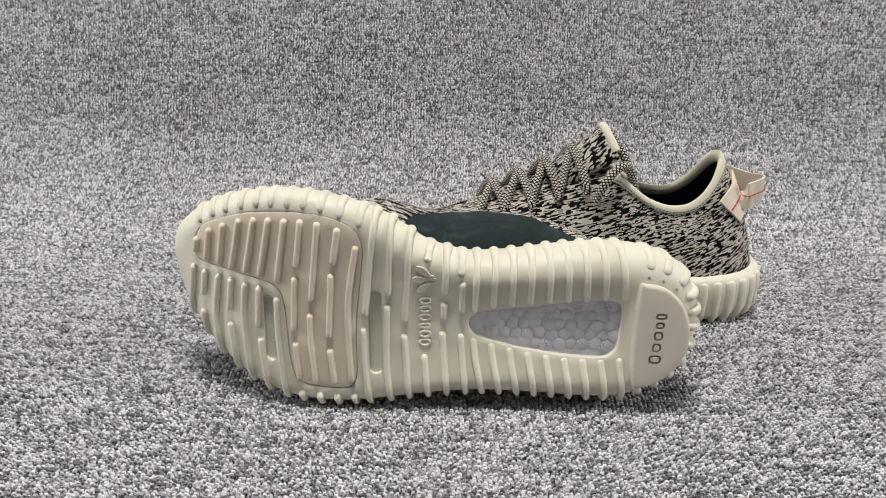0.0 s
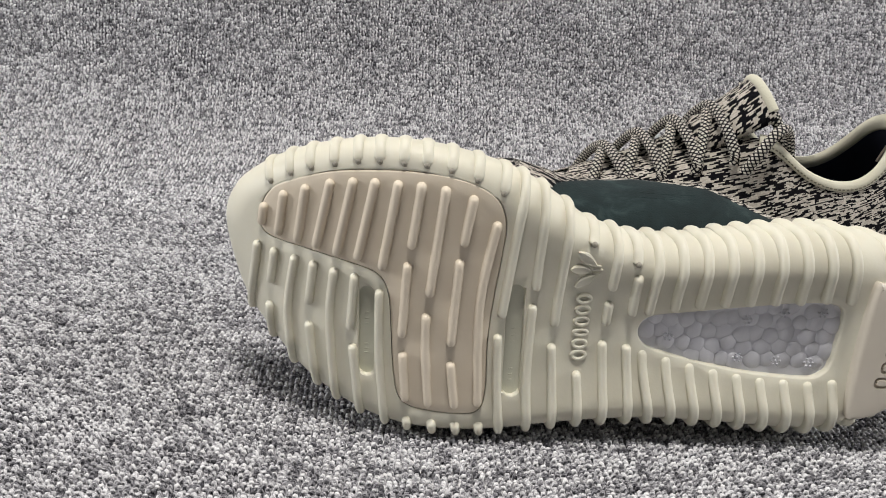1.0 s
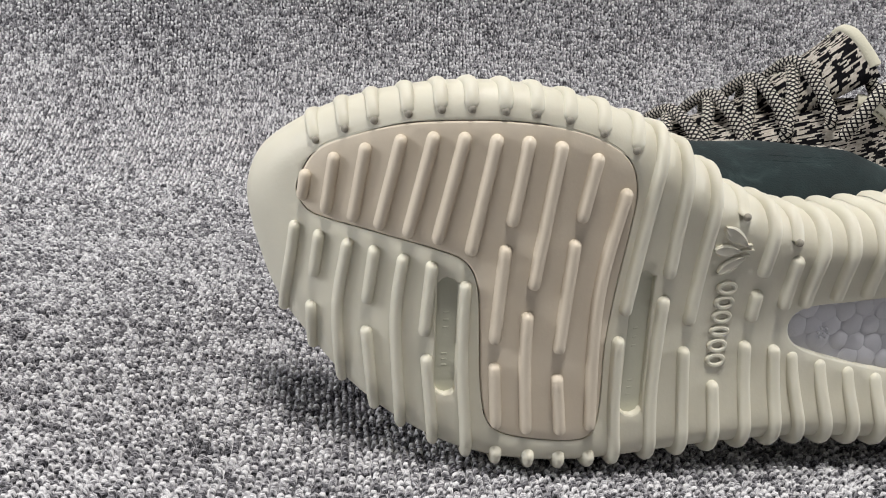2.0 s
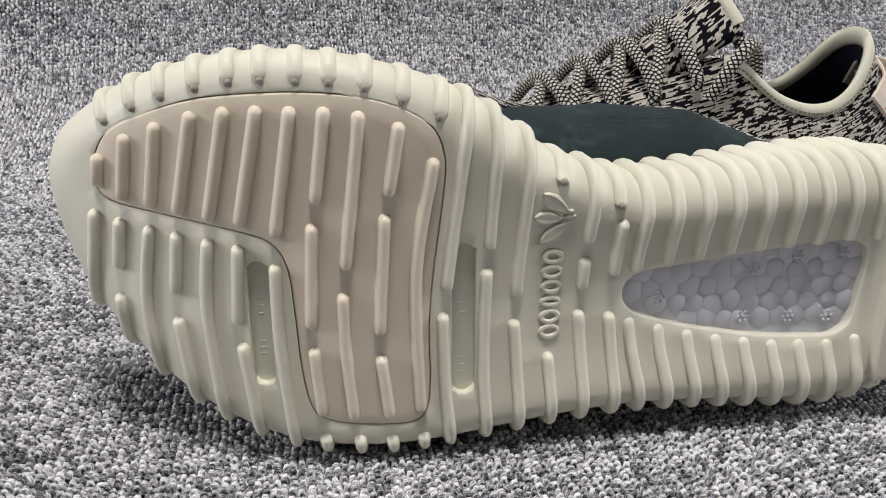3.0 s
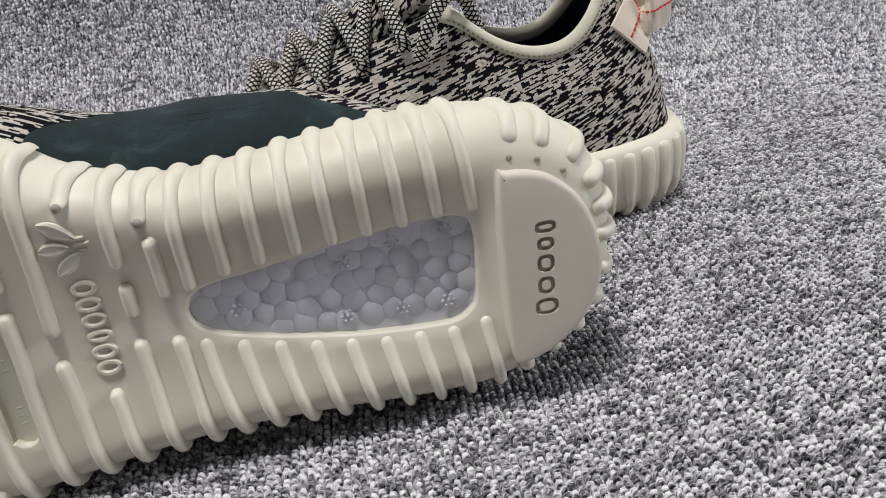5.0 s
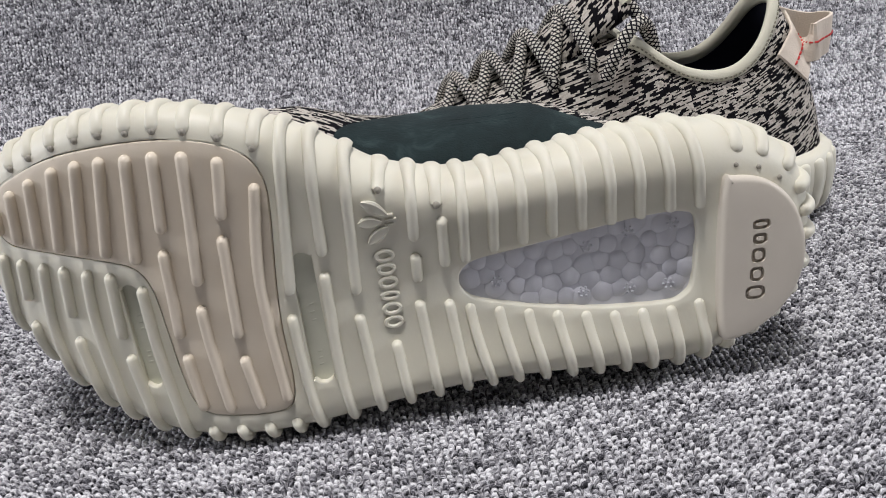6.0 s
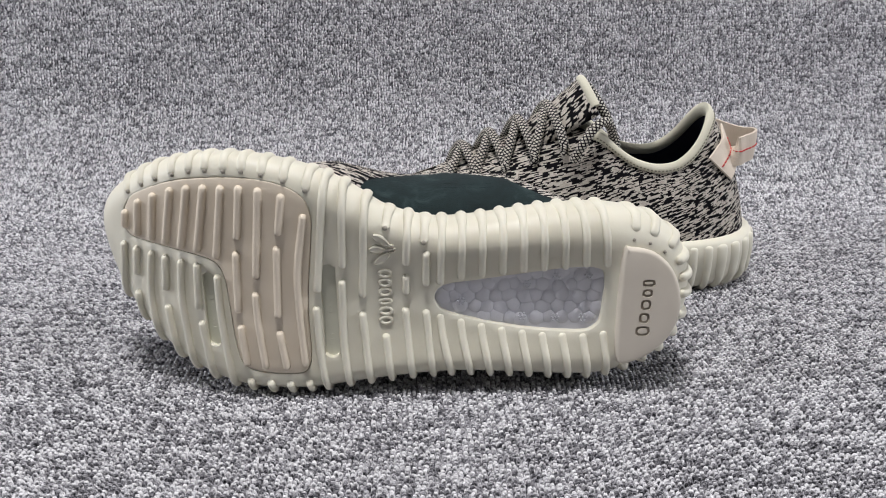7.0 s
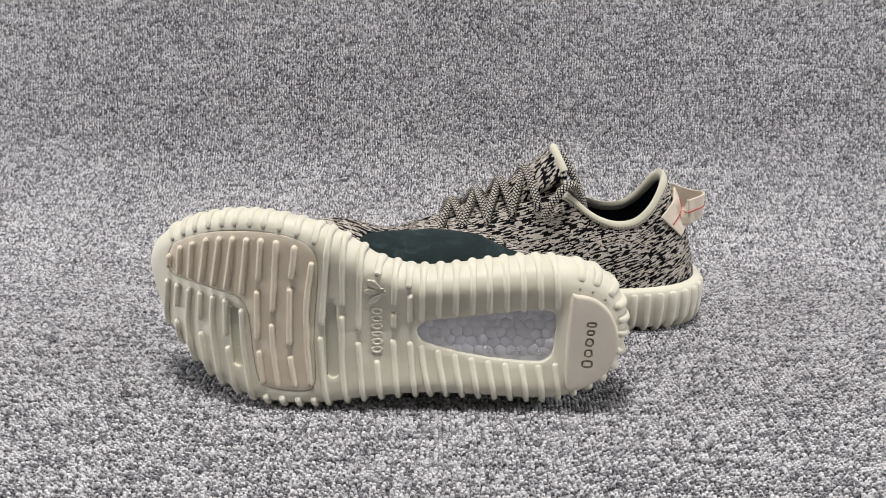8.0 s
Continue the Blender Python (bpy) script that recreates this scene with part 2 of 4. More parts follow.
def spline(points, count, closed=True):
    """Evenly spaced points on a smooth curve through the given ones."""
    p = np.array(points, float)
    n = len(p)
    out = []
    for i in range(n if closed else n - 1):
        if closed:
            a, b, c, d = p[(i - 1) % n], p[i], p[(i + 1) % n], p[(i + 2) % n]
        else:
            a, b, c, d = p[max(i - 1, 0)], p[i], p[i + 1], p[min(i + 2, n - 1)]
        for k in range(24):
            t = k / 24
            out.append(0.5 * (2 * b + (c - a) * t + (2 * a - 5 * b + 4 * c - d) * t * t + (3 * b - a - 3 * c + d) * t ** 3))
    out.append(p[0] if closed else p[-1])
    out = np.array(out)
    run = np.r_[0, np.cumsum(np.linalg.norm(np.diff(out, axis=0), axis=1))]
    where = np.linspace(0, run[-1], count + 1)[:-1] if closed else np.linspace(0, run[-1], count)
    return np.stack([np.interp(where, run, out[:, k]) for k in range(p.shape[1])], 1)


def inward(loop):
    """Unit normals of a closed plane curve, towards its inside."""
    way = np.roll(loop, -1, 0) - np.roll(loop, 1, 0)
    way /= np.linalg.norm(way, axis=1)[:, None]
    area = np.sum(loop[:, 0] * np.roll(loop[:, 1], -1) - np.roll(loop[:, 0], -1) * loop[:, 1])
    side = np.stack([-way[:, 1], way[:, 0]], 1)
    return side if area > 0 else -side


def inside(points, loop):
    x, y = np.asarray(points, float).T
    a, b = loop, np.roll(loop, -1, 0)
    hit = np.zeros(len(x), bool)
    for (ax, ay), (bx, by) in zip(a, b):
        if ay != by:
            hit ^= ((ay > y) != (by > y)) & (x < (bx - ax) * (y - ay) / (by - ay) + ax)
    return hit


def plate(outer, holes, step):
    """Triangles that fill a plane curve but for its holes, with inner points every step. The rims' points come first, in order."""
    rims = [outer, *holes]
    points = np.concatenate(rims)
    edges, at = [], 0
    for r in rims:
        edges += [(at + k, at + (k + 1) % len(r)) for k in range(len(r))]
        at += len(r)
    lo, hi = outer.min(0), outer.max(0)
    gx, gy = np.meshgrid(np.arange(lo[0], hi[0], step), np.arange(lo[1], hi[1], step))
    grid = np.stack([gx.ravel() + 0.13, gy.ravel() + 0.17], 1)
    ok = inside(grid, outer)
    for h in holes:
        ok &= ~inside(grid, h)
    grid = grid[ok]
    far = np.array([np.min(np.hypot(*(points - g).T)) > 0.45 * step for g in grid], bool)
    points = np.concatenate([points, grid[far]])
    from mathutils.geometry import delaunay_2d_cdt
    made = delaunay_2d_cdt([Vector(p) for p in points], edges, [], 0, 1e-5)
    verts = np.array([tuple(v) for v in made[0]])
    faces = np.array([f for f in made[2] if len(f) == 3])
    mid = verts[faces].mean(1)
    ok = inside(mid, outer)
    for h in holes:
        ok &= ~inside(mid, h)
    return verts, faces[ok]


def strip(a, b):
    """Quads between two closed rings of vertex numbers."""
    n = len(a)
    return [(a[k], a[(k + 1) % n], b[(k + 1) % n], b[k]) for k in range(n)]


def tube(path, radius, sides=10, flat=1.0, up=None):
    """A round cord along a path, with its ends closed. Returns verts, faces and UVs (round, metres along)."""
    p = np.array(path, float)
    way = np.gradient(p, axis=0)
    way /= np.linalg.norm(way, axis=1)[:, None]
    run = np.r_[0, np.cumsum(np.linalg.norm(np.diff(p, axis=0), axis=1))]
    verts, faces, uvs = [], [], []
    ref = np.array(up if up is not None else (0.13, 0.31, 0.94))
    for k in range(len(p)):
        a = np.cross(way[k], ref)
        a /= np.linalg.norm(a)
        b = np.cross(a, way[k])
        for s in range(sides + 1):
            turn = 2 * math.pi * s / sides
            verts.append(p[k] + radius * (math.cos(turn) * a + flat * math.sin(turn) * b))
            uvs.append((s / sides, 0.001 * run[k]))
    w = sides + 1
    for k in range(len(p) - 1):
        faces += [(k * w + s, k * w + s + 1, (k + 1) * w + s + 1, (k + 1) * w + s) for s in range(sides)]
    faces.append(tuple(range(sides)))
    faces.append(tuple((len(p) - 1) * w + s for s in range(sides))[::-1])
    return verts, faces, uvs


# ---- the shoe: u runs from toe to heel, v from the outer to the inner side, w up from the sole ----
def rise(u):
    """Toe spring: how far the sole curves up towards the toe."""
    return 0.00297 * np.maximum(0.0, -10.0 - np.asarray(u, float)) ** 2


def dish(u, v):
    """How far the middle of the sole is hollowed between its edges."""
    u, v = np.asarray(u, float), np.asarray(v, float)
    lo = np.interp(u, [-100, -50, 0, 60, 150, 187], [45, 16, 14, 21, 19, 45])
    hi = np.interp(u, [-100, -20, 20, 60, 100, 160, 187], [95, 112, 93, 78, 80, 80, 60])
    t = (2 * v - lo - hi) / (hi - lo)
    deep = np.interp(u, [-60, 0, 40, 120, 145, 150], [0.0, 1.4, 4.6, 4.9, 2.6, 0.0])
    return deep * np.clip(1 - t * t, 0, 1)


def face(u, v):
    return float(rise(u) + dish(u, v))


def local(u, v, w):
    return (u, 55.0 - v, w)


GIRTH = [(-123, 84), (-119, 97), (-109, 106.5), (-92, 116), (-73, 122), (-53, 125), (-33, 124.5), (-15, 121), (-2, 117), (9, 112), (21, 104.5), (32, 97),
         (47, 92), (60, 90), (79, 91), (99, 93.5), (120, 95.5), (137, 96), (152, 94.5), (167, 90.5), (179, 82), (185, 69), (187, 54), (184, 36), (175, 21.5),
         (161, 12.5), (144, 8), (123, 7.5), (93, 9.5), (65, 10.5), (40, 9), (19, 6.5), (0, 4), (-17, 3), (-35, 3.5), (-52, 6), (-69, 12), (-86, 22), (-100, 35), (-112, 49), (-119, 66)]
girth = spline(GIRTH, 320)
girth_in = inward(girth)


def sole_height(u):
    return np.interp(u, [-125, -60, 20, 90, 150, 190], [23, 23, 26, 31, 35, 37])


def shoulder(u, v):
    """Radius of the rounding between sole and side wall."""
    inner = np.interp(u, [-125, -100, -40, 0, 40, 120, 165, 190], [11, 10, 9, 12, 15, 16, 15, 14])
    outer = np.interp(u, [-125, -100, -40, 60, 140, 165, 190], [13, 12, 8, 9, 10, 14, 14])
    side = np.clip((v - 45) / 20, 0, 1)
    return outer + (inner - outer) * side


def wall_profile(u, v):
    """Inset and height of the side wall's section, from the sole's flat to the rim."""
    r, top = float(shoulder(u, v)), float(sole_height(u))
    out = [(r * (1 - math.sin(a)), r * (1 - math.cos(a))) for a in np.linspace(0, math.pi / 2, 8)]
    out += [(-0.5, r + 0.35 * (top - r)), (0.0, r + 0.65 * (top - r)), (1.2, top - 2.6), (2.6, top - 0.9), (4.6, top), (9.0, top + 0.3)]
    return out


profiles = [wall_profile(*p) for p in girth]


def wall_point(i, k):
    d, w = profiles[i][k]
    p = girth[i] + girth_in[i] * d
    return np.array((p[0], p[1], w + face(p[0], p[1])))


rings = [np.array([wall_point(i, k) for i in range(len(girth))]) for k in range(len(profiles[0]))]


def rounded_slot(u, v0, v1, half, lean=0.0):
    out = []
    for k in range(13):
        a = math.pi * k / 12
        out.append((u + lean + half * math.cos(a), v1 - half + half * math.sin(a)))
    for k in range(13):
        a = math.pi + math.pi * k / 12
        out.append((u + half * math.cos(a), v0 + half + half * math.sin(a)))
    return spline(out, 56)


PAD = [(-104, 91), (-98, 102), (-87, 107.7), (-73, 112), (-58.6, 114), (-42, 114.8), (-27, 113.8), (-14.6, 110.6), (-6, 105), (-2.6, 96), (-3, 85), (-5.5, 63), (-6.7, 45), (-6.3, 26),
       (-8, 16.5), (-14, 13.6), (-28, 13.9), (-38, 15.6), (-43, 20.5), (-45.3, 32.6), (-46.5, 49), (-48, 64), (-52, 71.7), (-61, 75), (-81.6, 78.8), (-98, 81.6), (-103, 85.5)]
WINDOW = [(56.5, 52), (61.5, 58.2), (79, 60.8), (100.5, 63.6), (122, 66.2), (137, 66.4), (142, 61), (140.6, 41), (137.5, 35.3), (130.5, 33), (110, 34), (92.5, 36.6), (75, 40.3), (60.5, 45)]
CAP = [(149.4, 75), (153.5, 77.6), (164.3, 75.2), (173, 67.8), (178, 57.3), (179.4, 45.5), (176.4, 34.2), (170.6, 26), (162, 19.6), (152.7, 16.6), (148.4, 19.8), (147.9, 42)]
pad_loop, window_loop, cap_loop = spline(PAD, 190), spline(WINDOW, 130), spline(CAP, 120)
slots = [rounded_slot(-56.4, 27, 66.5, 3.2, -0.4), rounded_slot(4.3, 22, 71, 3.7, -0.6)]


def rib_mesh(path, side, half, height, grow=False):
    """A bar with rounded ends along a path on the sole: half-round in section."""
    p, s = np.array(path, float), np.array(side, float)
    run = np.r_[0, np.cumsum(np.linalg.norm(np.diff(p, axis=0), axis=1))]
    ends = half * np.array([0.02, 0.12, 0.3, 0.6, 1.0])
    where = np.unique(np.r_[ends, np.linspace(half, run[-1] - half, max(3, int(run[-1] / 2.2))), run[-1] - ends])
    q = np.stack([np.interp(where, run, p[:, k]) for k in range(3)], 1)
    sd = np.stack([np.interp(where, run, s[:, k]) for k in range(3)], 1)
    sd /= np.linalg.norm(sd, axis=1)[:, None]
    way = np.gradient(q, axis=0)
    way /= np.linalg.norm(way, axis=1)[:, None]
    out = np.cross(way, sd)
    out /= np.linalg.norm(out, axis=1)[:, None]
    near = np.minimum(where, run[-1] - where)
    size = np.sqrt(np.clip(1 - (1 - np.minimum(near / half, 1)) ** 2, 0, 1))
    onwall = np.clip((q[:, 2] - rise(q[:, 0]) - 6) / 9, 0, 1)
    wide = half * (1 + np.interp(q[:, 0], [-10, 15], [0.3, 0.55]) * onwall)
    soft = 0.85 + 0.9 * onwall
    tall = height * (1 - 0.38 * onwall) * (np.clip(0.5 + 0.5 * where / 12.0, 0, 1) if grow else 1.0)
    verts, faces, w = [], [], 11
    for k in range(len(q)):
        for a in range(w):
            t = math.pi * a / (w - 1)
            flat = abs(math.cos(t)) ** 0.9 * (1 if math.cos(t) > 0 else -1)
            verts.append(q[k] + sd[k] * wide[k] * size[k] * flat + out[k] * (tall[k] * size[k] * math.sin(t) ** soft[k] - 0.25))
    for k in range(len(q) - 1):
        faces += [(k * w + a, k * w + a + 1, (k + 1) * w + a + 1, (k + 1) * w + a) for a in range(w - 1)]
    faces += [tuple(range(w)), tuple((len(q) - 1) * w + a for a in range(w))[::-1]]
    return verts, faces


def ring_at(k, start, step):
    """Where a straight way over the plan crosses ring k of the side wall."""
    ring = rings[k]
    off = ring[:, :2] - start
    across, ahead = step[0] * off[:, 1] - step[1] * off[:, 0], off @ step
    nxt, fore = np.roll(across, -1), np.roll(ahead, -1)
    hits = np.nonzero((across * nxt <= 0) & (ahead + fore > -14))[0]
    if not len(hits):
        return ring[int(np.argmin(np.hypot(*off.T)))]
    j = hits[np.argmin(np.abs(ahead[hits]))]
    f = across[j] / (across[j] - nxt[j] + 1e-12)
    return ring[j] * (1 - f) + np.roll(ring, -1, 0)[j] * f


def make_rib(parent, points, wrap=False, half=2.0, height=3.2, mat=None, lift=0.0, name="rib", stop=11, grow=False):
    """A rib over the sole's face; wrap: on over the shoulder and up the side wall."""
    if len(points) > 1:
        line = spline(points, 14, closed=False)
        step = line[-1] - line[-2]
    else:
        line = np.array(points, float)
        i = int(np.argmin(np.hypot(*(girth - line[0]).T)))
        step = -girth_in[i]
        if line[0][0] < 100:
            step = step * np.array((0.45, 1.0))
    step = step / np.linalg.norm(step)
    path = [np.array((a, b, face(a, b) - lift)) for a, b in line]
    if wrap:
        base = rings[0][:, :2]
        path = [q for q in path if inside([q[:2]], base)[0] and np.min(np.hypot(*(base - q[:2]).T)) > 1.0] or path[:1]
        if len(points) == 1 and line[0][0] > 100:
            path = [ring_at(2, line[0], step)]
        start = path[-1][:2]
        climb = [ring_at(k, start, step) for k in range(stop)]
        far = 0.3
        for q in climb:
            ahead = (q[:2] - start) @ step
            if ahead > far and np.linalg.norm(q - path[-1]) > 0.8:
                path.append(q)
                far = ahead - 3.0
    dense = spline(np.array(path), 44, closed=False)
    if wrap:
        side = np.tile((step[1], -step[0], 0.0), (len(dense), 1))
        way = dense[-1] - dense[-4]
        if np.cross(way, side[-1])[:2] @ step < 0:
            side = -side
    else:
        way = np.gradient(dense, axis=0)
        side = np.stack([way[:, 1], -way[:, 0], np.zeros(len(dense))], 1)
        if np.cross(way[5], side[5])[2] > 0:
            side = -side
    verts, faces = rib_mesh(dense, side, half, height, grow)
    return part(name, [local(*v) for v in verts], faces, mat or rubber, parent)


PAD_RIBS = [[(-101, 95.8), (-102.5, 85.8)], [(-92, 102), (-95, 82.3)], [(-82.5, 105.7), (-86.5, 80.8)], [(-72.1, 109), (-78.5, 79.4)], [(-62.8, 110.5), (-69.8, 77.9)], [(-54, 111), (-61, 76.8)],
            [(-45, 111), (-51, 73.9)], [(-36, 111), (-39.4, 83.8)], [(-40.5, 78.3), (-41.9, 46)], [(-41.4, 40), (-39.4, 17.4)], [(-26.7, 110), (-31.5, 64.4)], [(-32.4, 57.4), (-32, 40), (-29.8, 16)],
            [(-15.8, 107), (-19, 86)], [(-20, 81), (-21.9, 43.7)], [(-21.7, 37.2), (-18.9, 16)], [(-5.9, 97), (-11, 62.3), (-9.4, 17.5)]]
OUTER_RIBS = [[(-104.5, 78.8), (-107.4, 58.7), (-109.6, 45)], [(-99.5, 52.8), (-99.2, 35.5)], [(-87.5, 75.6), (-90.9, 51.8), (-89.4, 26.5)], [(-81.6, 47.4), (-78.6, 21)],
              [(-70.4, 72.9), (-72.3, 50), (-69.4, 13.5)], [(-62.5, 40.6), (-58.8, 8.6)], [(-51.5, 66), (-51.2, 40.7), (-47.9, 5.2)],
              [(-39.1, 10.6), (-38.4, 5)], [(-28.6, 10), (-27.8, 4.4)], [(-18.6, 9.6), (-17.7, 4.3)], [(-8.5, 9.8), (-7.7, 4)],
              [(-2.8, 49.7), (-1.8, 25), (1.1, 2.4)], [(10.7, 63), (10.4, 30), (12.7, 3.4)], [(19.9, 45.7), (23.3, 5)], [(31.4, 33.7), (34.1, 6.7)], [(41.5, 47), (44.7, 8.6)], [(51.9, 45.6), (55.5, 9.2)]]
INNER_RIBS = [[(-1.9, 56.5), (1.1, 84), (4.1, 110)], [(11.2, 68.5), (12.6, 105)], [(20.3, 52.8), (23, 99)], [(42.7, 69.2), (43.8, 93)]]
FACE_RIBS = [[(-96.6, 77), (-98.8, 60.8)], [(-79.3, 74.3), (-81.5, 54.7)], [(-61.8, 71.4), (-63.4, 46.4)], [(42.6, 64.7), (42.1, 53.6)], [(52.9, 77), (52.4, 57.9)]]
TOE_DOTS = [(-98, 105), (-89, 109.2), (-80.3, 112.4), (-70.5, 115), (-61.2, 116.8), (-52.7, 117.5), (-43.3, 117.4), (-34.5, 117.2), (-25, 115.8), (-14.8, 112.6), (-4.5, 108)]
MID_DOTS = [(33, 89), (51.6, 81.3)]
HEEL_NUBS = [(154.8, 81), (162.8, 79.2), (170.3, 74.6), (177, 69), (181, 61), (182.6, 52.2), (182, 40.7), (178, 31), (171.5, 23), (163.5, 17.2), (154, 13.3)]


def petal_mark(parent, tip, base, wide):
    """A low raised leaf shape on the sole."""
    a, b = np.array(tip, float), np.array(base, float)
    way = (b - a) / np.linalg.norm(b - a)
    side = np.array((-way[1], way[0]))
    rows = []
    for t in np.linspace(0.02, 0.98, 13):
        half = wide * math.sin(math.pi * t ** 0.85) ** 0.8
        mid = a + (b - a) * t
        row = []
        for c, h in ((-1, -0.2), (-0.94, 0.8), (-0.6, 1.25), (0, 1.0), (0.6, 1.25), (0.94, 0.8), (1, -0.2)):
            p = mid + side * half * c
            row.append((p[0], p[1], face(*p) - h))
        rows.append(row)
    verts, faces = grid_mesh(rows)
    part("raised_mark", [local(*q) for q in verts], faces, rubber, parent)


def build_sole(shoe):
    n = len(girth)
    ring0 = np.array([wall_point(i, 0)[:2] for i in range(n)])
    grown = [loop - inward(loop) * gap for loop, gap in ((pad_loop, 0.3), (window_loop, 0.7), (slots[0], 0.5), (slots[1], 0.5))]
    flat, faces = plate(ring0, grown, 4.0)
    verts = [(p[0], p[1], face(p[0], p[1])) for p in flat]
    faces = [tuple(int(k) for k in f) for f in faces]
    ring = list(range(n))
    for k in range(1, len(profiles[0])):
        at = len(verts)
        verts += [wall_point(i, k) for i in range(n)]
        nxt = list(range(at, at + n))
        faces += strip(ring, nxt)
        ring = nxt
    at = len(verts)
    verts.append((30.0, 55.0, 30.0))
    faces += [(ring[k], ring[(k + 1) % n], at) for k in range(n)]
    start = n
    for loop, (lip, deep, floor) in zip(grown, ((0.2, 2.0, False), (0.7, 4.2, True), (0.5, 3.0, False), (0.5, 3.0, False))):
        m = len(loop)
        ring = list(range(start, start + m))
        start += m
        toward = inward(loop)
        for d, w in ((0.35 * lip, 0.25 * lip), (lip, lip), (lip, deep)):
            at = len(verts)
            verts += [(q[0], q[1], face(q[0], q[1]) + w) for q in loop + toward * d]
            nxt = list(range(at, at + m))
            faces += strip(ring, nxt)
            ring = nxt
    midsole = part("midsole", [local(*v) for v in verts], faces, rubber, shoe, "cream rubber sole with rounded transverse ribs")
    # inlaid forefoot pad
    loop = pad_loop
    toward = inward(loop)
    flat, faces = plate(loop + toward * 0.9, [], 4.0)
    m = len(loop)
    verts = [(p[0], p[1], face(p[0], p[1]) - 0.35) for p in flat]
    faces = [tuple(int(k) for k in f) for f in faces]
    ring = list(range(m))
    for d, w in ((0.5, -0.2), (0.2, 0.3), (0.15, 2.0)):
        at = len(verts)
        verts += [(q[0], q[1], face(q[0], q[1]) + w) for q in loop + toward * d]
        nxt = list(range(at, at + m))
        faces += strip(ring, nxt)
        ring = nxt
    pad = part("forefoot_pad", [local(*v) for v in verts], faces, pad_rubber, shoe, "blush rubber pad inlaid in the forefoot")
    for line in PAD_RIBS:
        make_rib(pad, line, mat=pad_rubber, lift=0.35)
    # heel cap, with plain sunk rings in place of a lettered mark
    grooves = []
    for v0, v1, wide in ((31.8, 37.2, 7.4), (38.6, 44.2, 5.4), (45.6, 51.2, 5.4), (52.4, 56.6, 5.4), (57.8, 61.6, 6.6)):
        u, mid, half = 161.6 + (v0 - 46) * 0.07, (v0 + v1) / 2, (v1 - v0) / 2
        turn = np.linspace(0, 2 * math.pi, 29)[:-1]
        round_u, round_v = np.sign(np.cos(turn)) * np.abs(np.cos(turn)) ** 0.7, np.sign(np.sin(turn)) * np.abs(np.sin(turn)) ** 0.7
        outer = np.stack([u + wide / 2 * round_u, mid + half * round_v], 1)
        inner = np.stack([u + (wide / 2 - 1.35) * round_u, mid + (half - 1.35) * round_v], 1)
        grooves.append((outer, inner))
    toward = inward(cap_loop)
    top = -3.2
    flat, faces = plate(cap_loop + toward * 2.2, [g[0] for g in grooves], 6.0)
    m = len(cap_loop)
    verts = [(p[0], p[1], top) for p in flat]
    faces = [tuple(int(k) for k in f) for f in faces]
    ring = list(range(m))
    for d, w in ((1.4, top + 0.12), (0.75, top + 0.5), (0.25, top + 1.1), (0.0, top + 1.9), (0.0, 6.0)):
        at = len(verts)
        verts += [(q[0], q[1], w) for q in cap_loop + toward * d]
        nxt = list(range(at, at + m))
        faces += strip(ring, nxt)
        ring = nxt
    start = len(cap_loop)
    for outer, inner in grooves:
        m, at = len(outer), len(verts)
        verts += [(*q, top + 1.3) for q in outer]
        faces += strip(list(range(start, start + m)), list(range(at, at + m)))
        start += m
    cap = part("heel_cap", [local(*v) for v in verts], faces, cap_rubber, shoe, "smooth pale rubber heel cap")
    for outer, inner in grooves:
        wider = outer - inward(outer) * 0.1
        part("mark", [local(*q, top + 1.1) for q in wider], [tuple(range(len(wider)))], engraved, cap, "sunk floor of a mark")
        m = len(inner)
        part("mark_centre", [local(*q, top) for q in inner] + [local(*q, top + 1.3) for q in inner], [tuple(range(m)), *strip(list(range(m)), list(range(m, 2 * m)))], cap_rubber, cap)
    # slot floors, with faint raised bars
    for loop, marks in ((slots[0], ((36, 40), (49, 54))), (slots[1], ((28, 33), (45, 51)))):
        flat, faces = plate(loop - inward(loop) * 0.2, [], 5.0)
        floor = part("slot_floor", [local(p[0], p[1], face(p[0], p[1]) + 2.7) for p in flat], faces, slot_rubber, shoe, "sunk olive-tinted groove floor")
        mid = loop.mean(0)
        for a, b in marks:
            for k in range(3):
                line = [(mid[0] - 1.0, a + k * (b - a) / 2), (mid[0] + 1.0, a + 0.4 + k * (b - a) / 2)]
                make_rib(floor, line, half=0.45, height=0.35, mat=slot_rubber, lift=-2.7, name="raised_bar")
    # bead foam window
    flat, faces = plate(window_loop - inward(window_loop) * 0.3, [], 5.0)
    panel = part("foam_window", [local(p[0], p[1], face(p[0], p[1]) + 2.9) for p in flat], faces, foam, shoe, "pale lilac-white bead foam behind a window")
    rng = random.Random(4)
    ball = bmesh.new()
    bmesh.ops.create_icosphere(ball, subdivisions=2, radius=1.0)
    bead_mesh = bpy.data.meshes.new("bead")
    ball.to_mesh(bead_mesh)
    ball.free()
    bead_mesh.materials.append(foam)
    bead_mesh.polygons.foreach_set("use_smooth", [True] * len(bead_mesh.polygons))
    stud_mesh = bead_mesh.copy()
    stud_mesh.name = "stud"
    stud_mesh.materials[0] = dark_rubber
    core = window_loop + inward(window_loop) * 1.0
    row = 0
    v = 33.0
